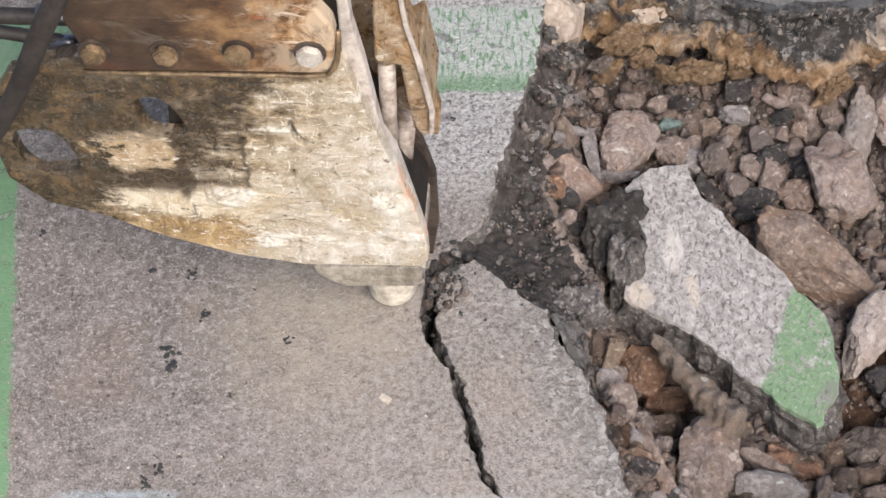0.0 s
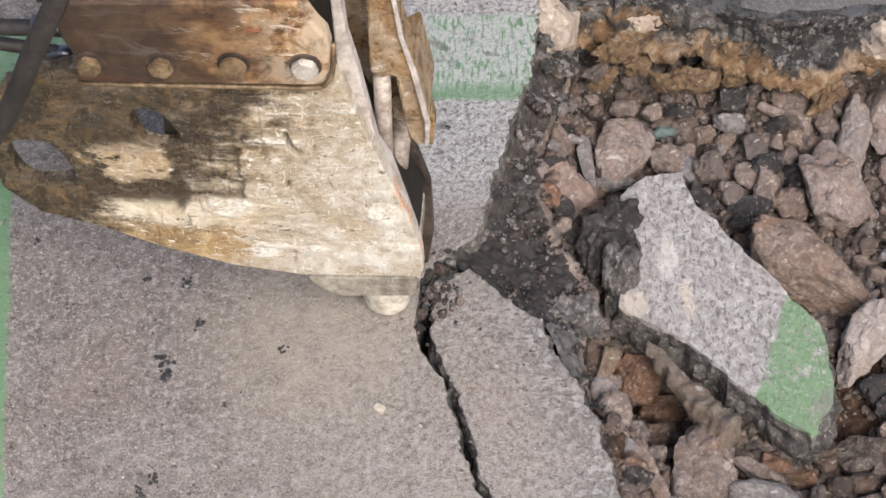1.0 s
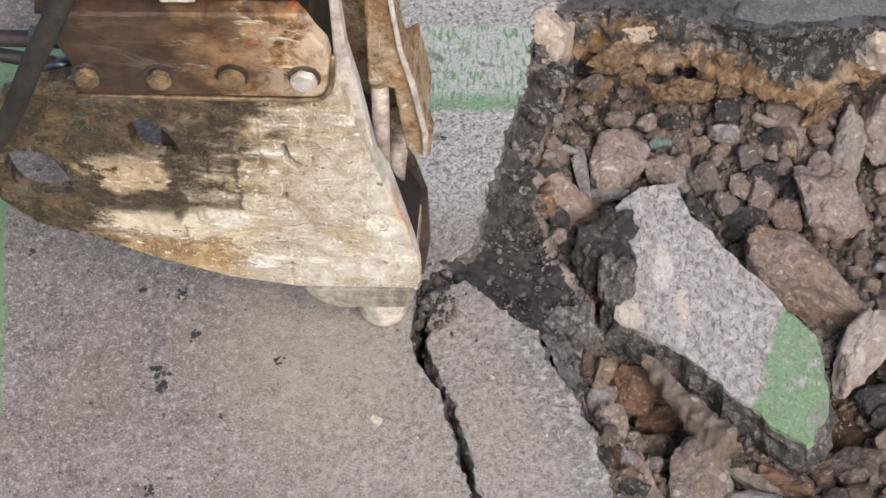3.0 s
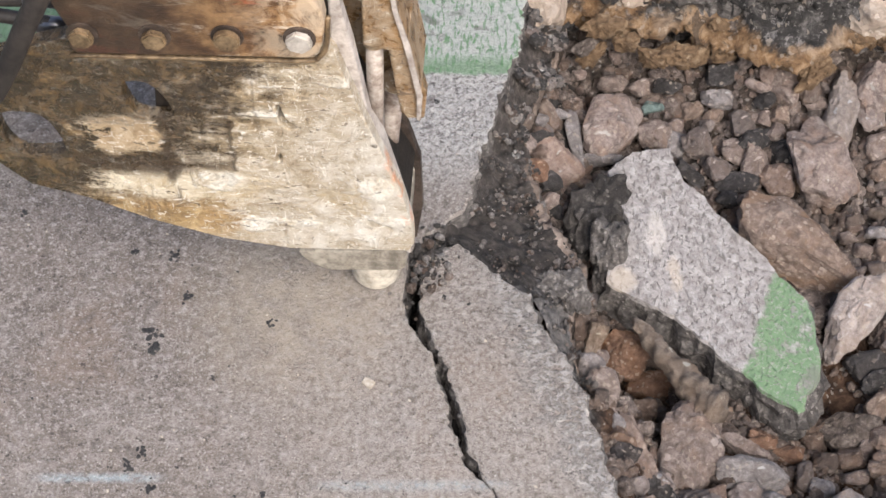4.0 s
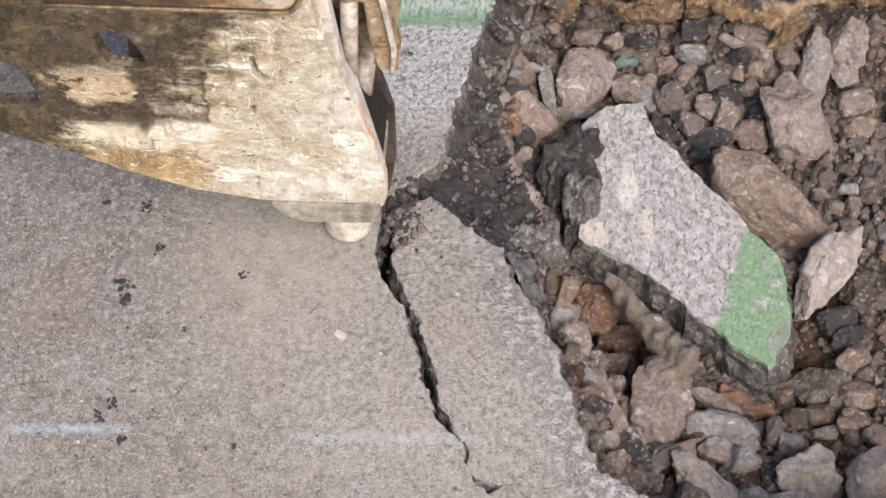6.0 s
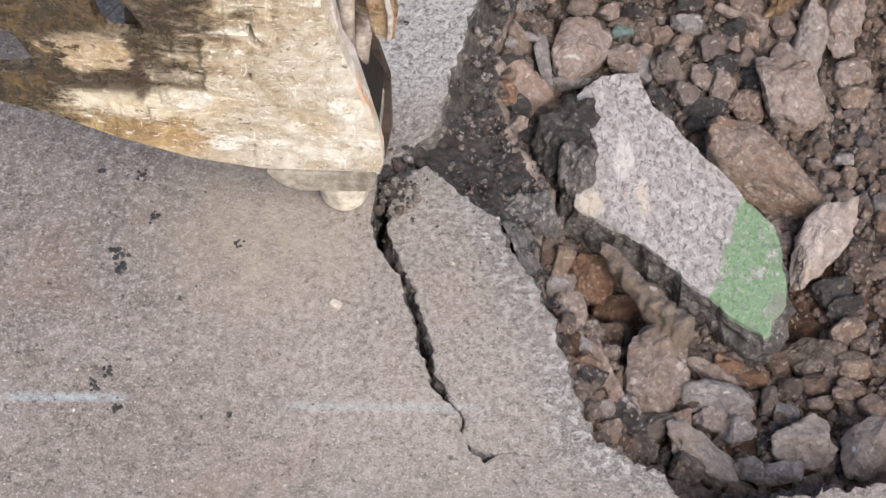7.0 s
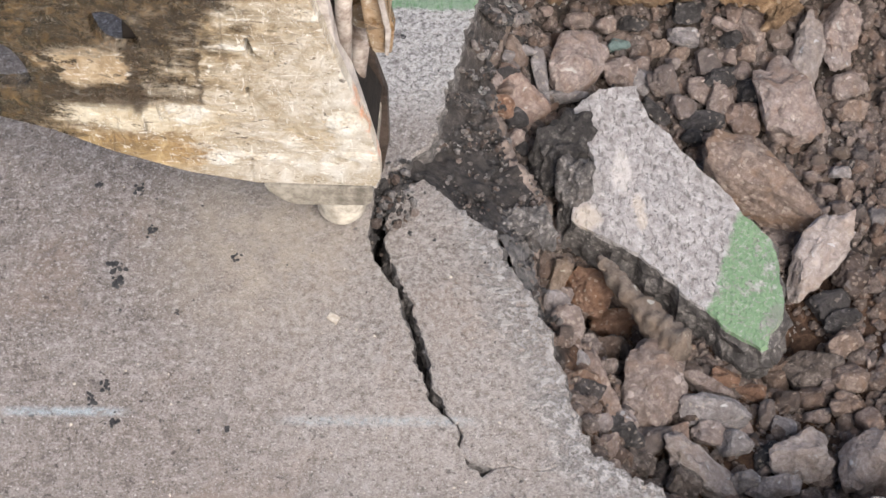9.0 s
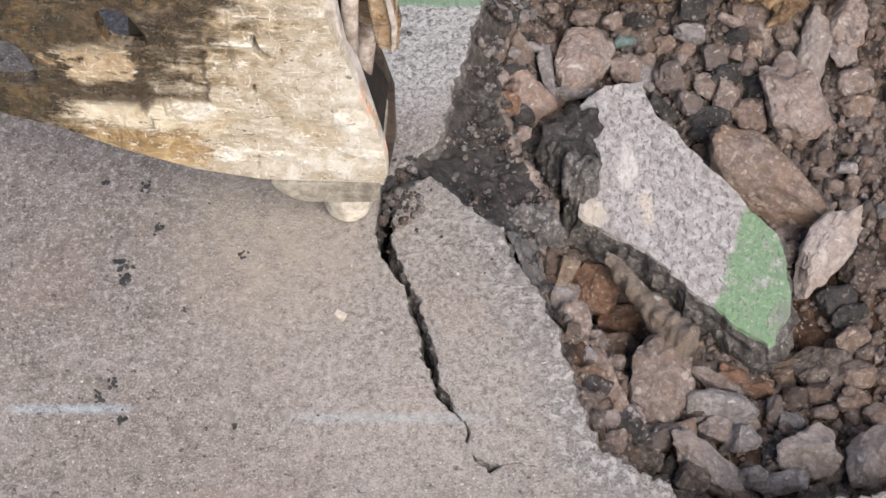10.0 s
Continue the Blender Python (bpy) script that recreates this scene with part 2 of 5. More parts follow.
def make_chunk_top():
    n = Nodes("broken_slab_concrete")
    hole = n.cells(120.0, stretch=(1.0, 0.55, 1.0))
    hole2 = n.noise(88.0, 3, 0.6, 0.9, (1.3, 0.7, 1.0))
    c = n.ramp(n.noise(40.0, 6, 0.75), (0.34, (0.215, 0.192, 0.178)), (0.5, (0.325, 0.298, 0.282)), (0.66, (0.46, 0.43, 0.41)))
    pits = n.math("MULTIPLY", n.step(hole2, 0.47, 0.42), n.step(hole, 0.3, 0.6, 1.0, 0.5))
    c = n.mix(n.math("MULTIPLY", pits, 0.72), c, (0.12, 0.106, 0.097))
    wob = n.math("MULTIPLY", n.math("SUBTRACT", n.noise(22.0, 5, 0.7), 0.5), 0.05)
    # the painted end of the slab
    d = n.math("ADD", n.math("ADD", n.math("MULTIPLY", n.axis(0), CHUNK_NX), n.math("MULTIPLY", n.axis(1), CHUNK_NY)), wob)
    paint = n.math("MULTIPLY", n.step(d, CHUNK_D - 0.006, CHUNK_D + 0.008), n.math("MULTIPLY", n.step(n.noise(110.0, 5, 0.8, 0.5), 0.53, 0.61, 1.0, 0.25), n.step(n.noise(15.0, 5, 0.75), 0.53, 0.62, 1.0, 0.2)))
    c = n.mix(paint, c, n.mix(n.noise(50.0, 4, 0.7), (0.135, 0.215, 0.115), (0.205, 0.295, 0.175)))
    for (sx, sy, ra, rb), tone in zip(SMEARS, ((0.55, 0.46, 0.36), (0.56, 0.47, 0.38), (0.60, 0.55, 0.50), (0.20, 0.18, 0.17))):
        dx = n.math("DIVIDE", n.math("ADD", n.math("SUBTRACT", n.axis(0), sx), wob), ra)
        dy = n.math("DIVIDE", n.math("SUBTRACT", n.math("SUBTRACT", n.axis(1), sy), wob), rb)
        near = n.math("ADD", n.math("MULTIPLY", dx, dx), n.math("MULTIPLY", dy, dy))
        c = n.mix(n.step(near, 1.4, 0.2, 0.0, 0.55), c, tone)
    h = n.math("SUBTRACT", n.noise(90.0, 5, 0.7), n.math("MULTIPLY", pits, 0.5))
    return n.done(c, 0.9, n.bump(h, 0.004), spec=0.2)


def make_painted_steel(name, grimy=True):
    """Worn cream paint on steel, scratched and chipped; grime lies where oil has run from the hoses."""
    n = Nodes(name)
    u, v = n.axis(0), n.axis(2)
    crust = None
    big, mid, fine = n.noise(6.0, 6, 0.68, 0.5), n.noise(26.0, 7, 0.74, 0.5), n.noise(140.0, 5, 0.7)
    drag = n.noise(13.0, 7, 0.74, 0.4, (1.0, 1.0, 2.6), (2, 0, 1))
    c = n.ramp(mid, (0.33, (0.325, 0.250, 0.160)), (0.48, (0.485, 0.422, 0.330)), (0.62, (0.63, 0.585, 0.51)))
    c = n.mix(n.step(big, 0.50, 0.64, 0.0, 0.5), c, (0.64, 0.585, 0.495))
    c = n.mix(n.step(n.noise(9.0, 6, 0.7, 0.4, (0.7, 1.0, 1.4), (4, 8, 2)), 0.52, 0.62, 0.0, 0.55), c, (0.43, 0.355, 0.25))
    c = n.mix(n.step(big, 0.44, 0.33, 0.0, 0.7), c, (0.42, 0.30, 0.145))
    shake = n.math("ADD", n.math("MULTIPLY", n.math("SUBTRACT", drag, 0.5), 0.30), n.math("MULTIPLY", n.math("SUBTRACT", mid, 0.5), 0.20))
    uu, vv = n.math("ADD", u, shake), n.math("ADD", v, n.math("MULTIPLY", shake, 0.35))
    if grimy:
        # ochre wash along the lower edge
        wash = n.math("MULTIPLY", n.band(vv, WASH_V[0], WASH_V[1], 0.03), n.step(uu, WASH_U[1], WASH_U[0]))
        c = n.mix(n.math("MULTIPLY", wash, 0.92), c, n.ramp(mid, (0.36, (0.15, 0.08, 0.028)), (0.5, (0.36, 0.21, 0.075)), (0.64, (0.55, 0.39, 0.19))))
        lean = n.math("SUBTRACT", uu, n.math("MULTIPLY", n.math("SUBTRACT", v, GRIME_V), 0.45))
        oil = n.step(lean, GRIME_U + 0.15, GRIME_U - 0.06)
        smear = n.noise(16.0, 7, 0.76, 0.5, (0.55, 1.0, 1.7), (8, 3, 1))
        oil = n.step(n.math("ADD", oil, n.math("MULTIPLY", n.math("SUBTRACT", smear, 0.5), 1.6)), 0.22, 0.98)
        thin = n.math("MULTIPLY", n.math("MULTIPLY", n.step(lean, GRIME_U + 0.34, GRIME_U), 0.85), n.step(smear, 0.40, 0.58, 0.3, 1.0))
        flake = n.math("MULTIPLY", n.band(uu, FLAKE_U[0], FLAKE_U[1], 0.012), n.band(vv, FLAKE_V[0], FLAKE_V[1], 0.012))
        streak = n.math("MULTIPLY", n.band(uu, STREAK_U[0], STREAK_U[1], 0.03), n.band(vv, STREAK_V[0], STREAK_V[1], 0.016))
        low = n.step(vv, WASH_V[1] - 0.01, WASH_V[1] + 0.03)
        bare = n.math("SUBTRACT", 1.0, n.math("MAXIMUM", n.math("MULTIPLY", flake, 0.93), streak), True)
        oil = n.math("MULTIPLY", oil, bare)
        oil = n.math("MULTIPLY", oil, n.math("MAXIMUM", low, n.step(uu, GRIME_U - 0.08, GRIME_U - 0.2)))
        c = n.mix(thin, c, n.ramp(mid, (0.35, (0.15, 0.09, 0.035)), (0.65, (0.40, 0.28, 0.13))))
        c = n.mix(flake, c, n.ramp(mid, (0.36, (0.27, 0.175, 0.09)), (0.5, (0.43, 0.315, 0.19)), (0.64, (0.54, 0.43, 0.30))))
        c = n.mix(streak, c, n.ramp(mid, (0.3, (0.36, 0.25, 0.12)), (0.6, (0.66, 0.58, 0.44))))
        brown = n.ramp(n.math("ADD", n.math("MULTIPLY", mid, 0.65), n.math("MULTIPLY", fine, 0.35)), (0.36, (0.016, 0.011, 0.007)), (0.52, (0.055, 0.036, 0.017)), (0.61, (0.155, 0.092, 0.036)), (0.70, (0.38, 0.27, 0.14)))
        c = n.mix(oil, c, brown)
        drips = n.math("MULTIPLY", n.step(n.noise(34.0, 4, 0.6, 0.3, (1.0, 1.0, 0.16), (7, 2, 0)), 0.58, 0.66), n.band(u, GRIME_U - 0.12, GRIME_U + 0.16, 0.06))
        c = n.mix(n.math("MULTIPLY", drips, 0.6), c, (0.07, 0.045, 0.022))
        sway = n.math("ADD", u, n.math("MULTIPLY", n.math("SUBTRACT", mid, 0.5), 0.05))
        rise = n.math("ADD", v, n.math("MULTIPLY", n.math("SUBTRACT", big, 0.5), 0.05))
        # white scuffs and dried mud, almost flush with the paint
        for pu, pv, ru, rv in SCUFFS:
            du = n.math("DIVIDE", n.math("SUBTRACT", sway, pu), ru)
            dv = n.math("DIVIDE", n.math("SUBTRACT", rise, pv), rv)
            spot = n.step(n.math("ADD", n.math("MULTIPLY", du, du), n.math("MULTIPLY", dv, dv)), 1.3, 0.5)
            spot = n.math("MULTIPLY", spot, n.step(fine, 0.36, 0.56, 0.35, 0.9))
            c = n.mix(spot, c, n.mix(n.step(mid, 0.36, 0.56), (0.70, 0.60, 0.45), (0.88, 0.83, 0.73)))
            crust = spot if crust is None else n.math("MAXIMUM", crust, spot)
        # orange primer along the worn slanted edge
        lip = n.math("ADD", n.math("ADD", u, n.math("MULTIPLY", v, 0.20)), n.math("MULTIPLY", n.math("SUBTRACT", mid, 0.5), 0.05))
        c = n.mix(n.math("MULTIPLY", n.band(lip, 0.142, 0.158, 0.006), n.step(n.noise(14.0, 3, 0.5, 0.0, None, (3, 3, 3)), 0.50, 0.60, 0.0, 0.8)), c, (0.62, 0.24, 0.10))
        for (a0, a1), (b0, b1) in RUNS:
            run = n.math("MULTIPLY", n.band(sway, a0, a1, 0.005), n.band(rise, b0, b1, 0.015))
            c = n.mix(n.math("MULTIPLY", run, 0.85), c, (0.045, 0.028, 0.014))
    else:
        oil = n.step(big, 0.60, 0.47)
        c = n.mix(0.6, c, (0.30, 0.185, 0.085))
        c = n.mix(n.math("MULTIPLY", oil, 0.9), c, n.ramp(mid, (0.34, (0.09, 0.045, 0.018)), (0.62, (0.34, 0.20, 0.085))))
    # scratches: pale and dark, long and thin
    long_a = n.step(n.noise(26.0, 5, 0.7, 2.2, (0.4, 1.0, 1.6), (5, 3, 0)), 0.61, 0.63)
    long_b = n.step(n.noise(40.0, 4, 0.7, 2.6, (1.8, 1.0, 0.4), (1, 8, 3)), 0.62, 0.64)
    c = n.mix(n.math("MULTIPLY", n.math("MAXIMUM", long_a, long_b), n.step(oil, 0.0, 0.8, 0.75, 0.12)), c, (0.74, 0.70, 0.62))
    dark = n.step(n.noise(30.0, 5, 0.75, 2.4, (0.8, 1.0, 0.8), (9, 4, 2)), 0.375, 0.34)
    c = n.mix(n.math("MULTIPLY", dark, 0.75), c, (0.075, 0.05, 0.03))
    nick = n.step(n.noise(55.0, 3, 0.55, 1.2, (0.6, 1.0, 1.5), (7, 7, 1)), 0.345, 0.325)
    c = n.mix(n.math("MULTIPLY", nick, 0.8), c, (0.10, 0.07, 0.045))
    chips = n.step(n.noise(80.0, 5, 0.8, 0.6, (0.7, 1.0, 1.4)), 0.60, 0.635)
    c = n.mix(n.math("MULTIPLY", chips, n.step(oil, 0.0, 0.8, 0.75, 0.12)), c, (0.80, 0.77, 0.70))
    rough = n.math("ADD", n.step(oil, 0.0, 1.0, 0.50, 0.27), n.math("MULTIPLY", n.math("SUBTRACT", mid, 0.5), 0.35))
    h = n.math("ADD", n.math("MULTIPLY", mid, 1.0), n.math("ADD", n.math("MULTIPLY", fine, 0.3), n.math("MULTIPLY", big, 1.2)))
    if crust is not None:
        h = n.math("ADD", h, n.math("MULTIPLY", crust, n.math("ADD", 0.15, n.math("MULTIPLY", fine, 0.12))))
    return n.done(c, rough, n.bump(h, 0.009), spec=0.55)


def make_bracket():
    n = Nodes("rusty_bracket_steel")
    mid, fine, drag = n.noise(20.0, 6, 0.7, 0.4), n.noise(120.0, 5, 0.7), n.noise(10.0, 6, 0.7, 0.5, (0.8, 1.0, 1.5))
    c = n.ramp(n.math("ADD", n.math("MULTIPLY", mid, 0.6), n.math("MULTIPLY", drag, 0.4)), (0.38, (0.026, 0.015, 0.010)), (0.48, (0.14, 0.068, 0.028)), (0.60, (0.42, 0.245, 0.11)))
    c = n.mix(n.step(n.noise(15.0, 6, 0.75, 0.8, (0.5, 1.0, 2.2), (3, 0, 6)), 0.57, 0.64, 0.0, 0.85), c, (0.70, 0.60, 0.47))
    red = n.math("MULTIPLY", n.step(n.noise(9.0, 4, 0.6, 0.2, (0.7, 1.0, 2.2), (4, 4, 8)), 0.56, 0.64), n.step(fine, 0.35, 0.55))
    c = n.mix(n.math("MULTIPLY", red, 0.8), c, (0.50, 0.085, 0.04))
    worn = n.math("MULTIPLY", n.step(n.axis(0), -0.224, -0.066), n.step(n.noise(12.0, 6, 0.7, 0.5, None, (2, 7, 4)), 0.42, 0.56))
    c = n.mix(n.math("MULTIPLY", worn, 0.75), c, (0.60, 0.47, 0.33))
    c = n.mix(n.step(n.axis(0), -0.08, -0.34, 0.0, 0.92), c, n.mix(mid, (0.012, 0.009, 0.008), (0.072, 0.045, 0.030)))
    return n.done(c, n.math("ADD", 0.33, n.math("MULTIPLY", mid, 0.25)), n.bump(n.math("ADD", mid, n.math("MULTIPLY", fine, 0.4)), 0.004), metal=0.15, spec=0.5)


def make_plain(name, a, b, scale, rough, metal=0.0, depth=0.001, spec=0.4):
    n = Nodes(name)
    x = n.noise(scale, 5, 0.7)
    y = n.noise(scale * 0.15, 3, 0.6)
    c = n.mix(n.step(n.math("ADD", n.math("MULTIPLY", x, 0.6), n.math("MULTIPLY", y, 0.4)), 0.36, 0.64), a, b)
    return n.done(c, rough, n.bump(x, depth), metal=metal, spec=spec)


# painted bands and chalk on the pavement, in metres
STRIPE_END = 0.20
STRIPE_NEAR, STRIPE_FAR = 0.451, 0.676
SIDE_FROM, SIDE_TO, SIDE_LEAN = -1.004, -0.844, -0.102
CHALK_Y, CHALK_A = -0.459, (-0.706, -0.504)
CHALK_Y2, CHALK_B = -0.475, (-0.218, 0.104)
SMEARS = ((-0.169, -0.011, 0.03, 0.035), (-0.062, 0.002, 0.014, 0.045), (-0.094, 0.102, 0.02, 0.06), (0.185, -0.241, 0.022, 0.04))
# the line where green paint begins on the loose slab
CHUNK_NX, CHUNK_NY, CHUNK_D = 0.943, -0.332, 0.125

PAVEMENT = make_pavement()
BITUMEN = make_fracture("bitumen_fracture", (0.018, 0.016, 0.015), (0.06, 0.053, 0.048), (0.19, 0.17, 0.155), 60.0, 0.010)
SLAB_SIDE = make_fracture("slab_fracture", (0.035, 0.031, 0.029), (0.15, 0.134, 0.123), (0.40, 0.365, 0.335), 60.0, 0.012)
ASPHALT = make_fracture("grey_asphalt", (0.06, 0.058, 0.057), (0.11, 0.106, 0.104), (0.20, 0.19, 0.187), 130.0, 0.002)
SOIL = make_fracture("pit_soil", (0.018, 0.013, 0.010), (0.075, 0.055, 0.043), (0.19, 0.145, 0.115), 38.0, 0.012)
EARTH = make_fracture("earth_clod", (0.036, 0.029, 0.025), (0.125, 0.099, 0.083), (0.31, 0.262, 0.226), 60.0, 0.010)
CLAY = make_fracture("ochre_clay", (0.06, 0.037, 0.020), (0.19, 0.122, 0.070), (0.39, 0.29, 0.19), 38.0, 0.018)
SAND = make_fracture("pale_sandstone", (0.20, 0.150, 0.115), (0.39, 0.315, 0.25), (0.56, 0.48, 0.40), 34.0, 0.008)
TAN = make_rock("tan_conglomerate", (0.13, 0.092, 0.065), (0.285, 0.21, 0.155), (0.47, 0.375, 0.295), (0.26, 0.175, 0.118))
ROCK = make_rock("brown_stone", (0.115, 0.086, 0.073), (0.230, 0.178, 0.153), (0.414, 0.345, 0.308), (0.253, 0.172, 0.128))
ROCK_PALE = make_rock("pale_pink_stone", (0.187, 0.149, 0.133), (0.374, 0.314, 0.283), (0.594, 0.522, 0.483), (0.363, 0.281, 0.228))
ROCK_PINK = make_rock("pinkish_stone", (0.14, 0.105, 0.092), (0.285, 0.222, 0.195), (0.47, 0.395, 0.355), (0.30, 0.20, 0.145))
ROCK_SOIL = make_rock("earthy_stone", (0.062, 0.043, 0.033), (0.155, 0.108, 0.083), (0.30, 0.228, 0.186), (0.155, 0.093, 0.060))
ROCK_TEAL = make_rock("teal_stone", (0.08, 0.11, 0.10), (0.16, 0.22, 0.20), (0.28, 0.34, 0.32), (0.15, 0.20, 0.18))
ROCK_GREY = make_rock("grey_stone", (0.134, 0.118, 0.113), (0.263, 0.235, 0.226), (0.470, 0.431, 0.419), (0.224, 0.185, 0.170))
ROCK_RUST = make_rock("rusty_stone", (0.11, 0.076, 0.059), (0.235, 0.173, 0.139), (0.42, 0.328, 0.268), (0.265, 0.168, 0.108))
ROCK_RED = make_rock("reddish_damp_stone", (0.095, 0.052, 0.035), (0.215, 0.125, 0.083), (0.36, 0.232, 0.165), (0.235, 0.118, 0.062))
ROCK_DARK = make_rock("dark_stone", (0.02, 0.018, 0.018), (0.05, 0.045, 0.043), (0.14, 0.125, 0.12), (0.045, 0.037, 0.033))
GRAVEL = make_rock("gravel", (0.062, 0.048, 0.041), (0.160, 0.125, 0.108), (0.36, 0.292, 0.256), (0.155, 0.105, 0.077), True, 90.0)
PEBBLE = make_rock("grey_pebbles", (0.09, 0.08, 0.074), (0.22, 0.198, 0.184), (0.46, 0.42, 0.39), (0.16, 0.13, 0.112), True, 120.0)
CRUMB = make_rock("bitumen_crumb", (0.018, 0.016, 0.015), (0.055, 0.05, 0.047), (0.20, 0.185, 0.175), (0.06, 0.052, 0.047), True, 120.0)
LEDGE = make_rock("tan_ledge_earth", (0.17, 0.122, 0.086), (0.36, 0.27, 0.20), (0.56, 0.46, 0.37), (0.33, 0.225, 0.15))
CHUNK_TOP = make_chunk_top()
CRUST = make_fracture("pinkish_clay_crust", (0.10, 0.075, 0.06), (0.24, 0.185, 0.15), (0.42, 0.345, 0.29), 40.0, 0.008)
TAR = make_plain("tar", (0.012, 0.011, 0.011), (0.045, 0.042, 0.04), 160.0, 0.55, depth=0.002)
CHIP = make_plain("plaster_chip", (0.34, 0.29, 0.23), (0.52, 0.46, 0.39), 120.0, 0.9)
# where grime, flaked paint and pale streaks lie on the breaker's plate, in metres
GRIME_U, GRIME_V = -0.302, 0.465
FLAKE_U, FLAKE_V = (-0.439, -0.327), (0.517, 0.594)
STREAK_U, STREAK_V = (-0.424, -0.182), (0.403, 0.468)
WASH_U, WASH_V = (-0.237, -0.179), (0.303, 0.395)
RUNS = (((-0.325, -0.306), (0.447, 0.611)), ((-0.216, -0.208), (0.480, 0.654)),
        ((-0.308, -0.206), (0.490, 0.502)), ((-0.465, -0.297), (0.464, 0.505)))
SCUFFS = ((-0.232, 0.456, 0.040, 0.026), (-0.035, 0.722, 0.034, 0.014), (0.020, 0.456, 0.030, 0.034), (-0.186, 0.336, 0.028, 0.022), (0.040, 0.368, 0.030, 0.014), (-0.120, 0.352, 0.05, 0.008), (-0.150, 0.632, 0.05, 0.007))
STEEL_PLATE = make_painted_steel("worn_cream_paint")
STEEL_BACK = make_painted_steel("worn_ochre_paint", False)
BRACKET = make_bracket()
BARE = make_plain("scuffed_steel", (0.27, 0.225, 0.195), (0.60, 0.545, 0.495), 45.0, 0.42, 0.1, 0.003)
DUSTY = make_plain("dusty_steel", (0.30, 0.26, 0.205), (0.66, 0.60, 0.50), 55.0, 0.6, 0.1, 0.002)
# also stands in for shade in the arm gap and round the bolts
DARK_STEEL = make_plain("dark_brown_steel", (0.03, 0.022, 0.018), (0.10, 0.075, 0.06), 40.0, 0.42, 0.3, 0.003)
BOLT = make_plain("bolt_steel", (0.09, 0.06, 0.035), (0.34, 0.24, 0.14), 50.0, 0.38, 0.4, 0.002)
BOLT_BRIGHT = make_plain("scuffed_bolt", (0.36, 0.32, 0.27), (0.60, 0.55, 0.49), 50.0, 0.4, 0.3, 0.002)
ROD = make_plain("rusty_rod_steel", (0.15, 0.105, 0.08), (0.52, 0.455, 0.40), 38.0, 0.45, 0.1, 0.003)
# a darker DUSTY, with the retainer's shade put into its colour
SHADED_DUSTY = make_plain("shaded_retainer_steel", (0.13, 0.112, 0.088), (0.36, 0.32, 0.26), 60.0, 0.6, 0.0, 0.003)
# near-black colour in place of the shade inside the breaker
SHADOW_STEEL = make_plain("inner_shade_steel", (0.008, 0.007, 0.006), (0.024, 0.018, 0.014), 40.0, 0.55, 0.0, 0.002)
RUBBER = make_plain("hose_rubber", (0.012, 0.010, 0.009), (0.038, 0.031, 0.027), 70.0, 0.6, 0.0, 0.001)
FITTING = make_plain("hose_fitting", (0.10, 0.10, 0.11), (0.24, 0.24, 0.26), 40.0, 0.28, 0.8, 0.001)


# ---- mesh helpers ----
def mesh_of(name, bm, *materials, smooth=False):
    me = bpy.data.meshes.new(name)
    bm.normal_update()
    bm.to_mesh(me)
    bm.free()
    for m in materials:
        me.materials.append(m)
    if smooth:
        me.polygons.foreach_set("use_smooth", [True] * len(me.polygons))
    return me


def part(name, bm, material, parent, label="", smooth=False):
    ob = new(name, mesh_of(name, bm, material, smooth=smooth))
    ob.parent = parent
    return tagged(ob, label=label)


def fill(bm, loops):
    """Fills a flat outline with its holes; the loops are lists of verts."""
    edges = []
    for loop in loops:
        edges += [bm.edges.new((a, b)) for a, b in zip(loop, loop[1:] + loop[:1])]
    return [g for g in bmesh.ops.triangle_fill(bm, use_beauty=True, use_dissolve=False, edges=edges)["geom"] if isinstance(g, bmesh.types.BMFace)], edges


def plate(outline, holes, w0, w1, chip=0.003, dent=0.0, seed=0):
    """A plate in the u-v plane from depth w0 to w1, with rounded edges."""
    bm = bmesh.new()
    loops = [[bm.verts.new((u, w0, v)) for u, v in loop] for loop in [outline, *holes]]
    faces, edges = fill(bm, loops)
    out = bmesh.ops.extrude_face_region(bm, geom=faces)["geom"]
    for v in out:
        if isinstance(v, bmesh.types.BMVert):
            v.co.y = w1
    bmesh.ops.recalc_face_normals(bm, faces=bm.faces)
    if chip:
        rim = [e for e in bm.edges if len(e.link_faces) == 2 and e.calc_face_angle(0) > 0.9]
        bmesh.ops.bevel(bm, geom=rim, offset=chip, segments=2, profile=0.5, affect="EDGES")
    return bm


def rounded(points, times=2):
    """Cuts the corners of a closed outline, time after time."""
    for _ in range(times):
        points = [p for a, b in zip(points, points[1:] + points[:1])
                  for p in ((0.75 * a[0] + 0.25 * b[0], 0.75 * a[1] + 0.25 * b[1]), (0.25 * a[0] + 0.75 * b[0], 0.25 * a[1] + 0.75 * b[1]))]
    return points


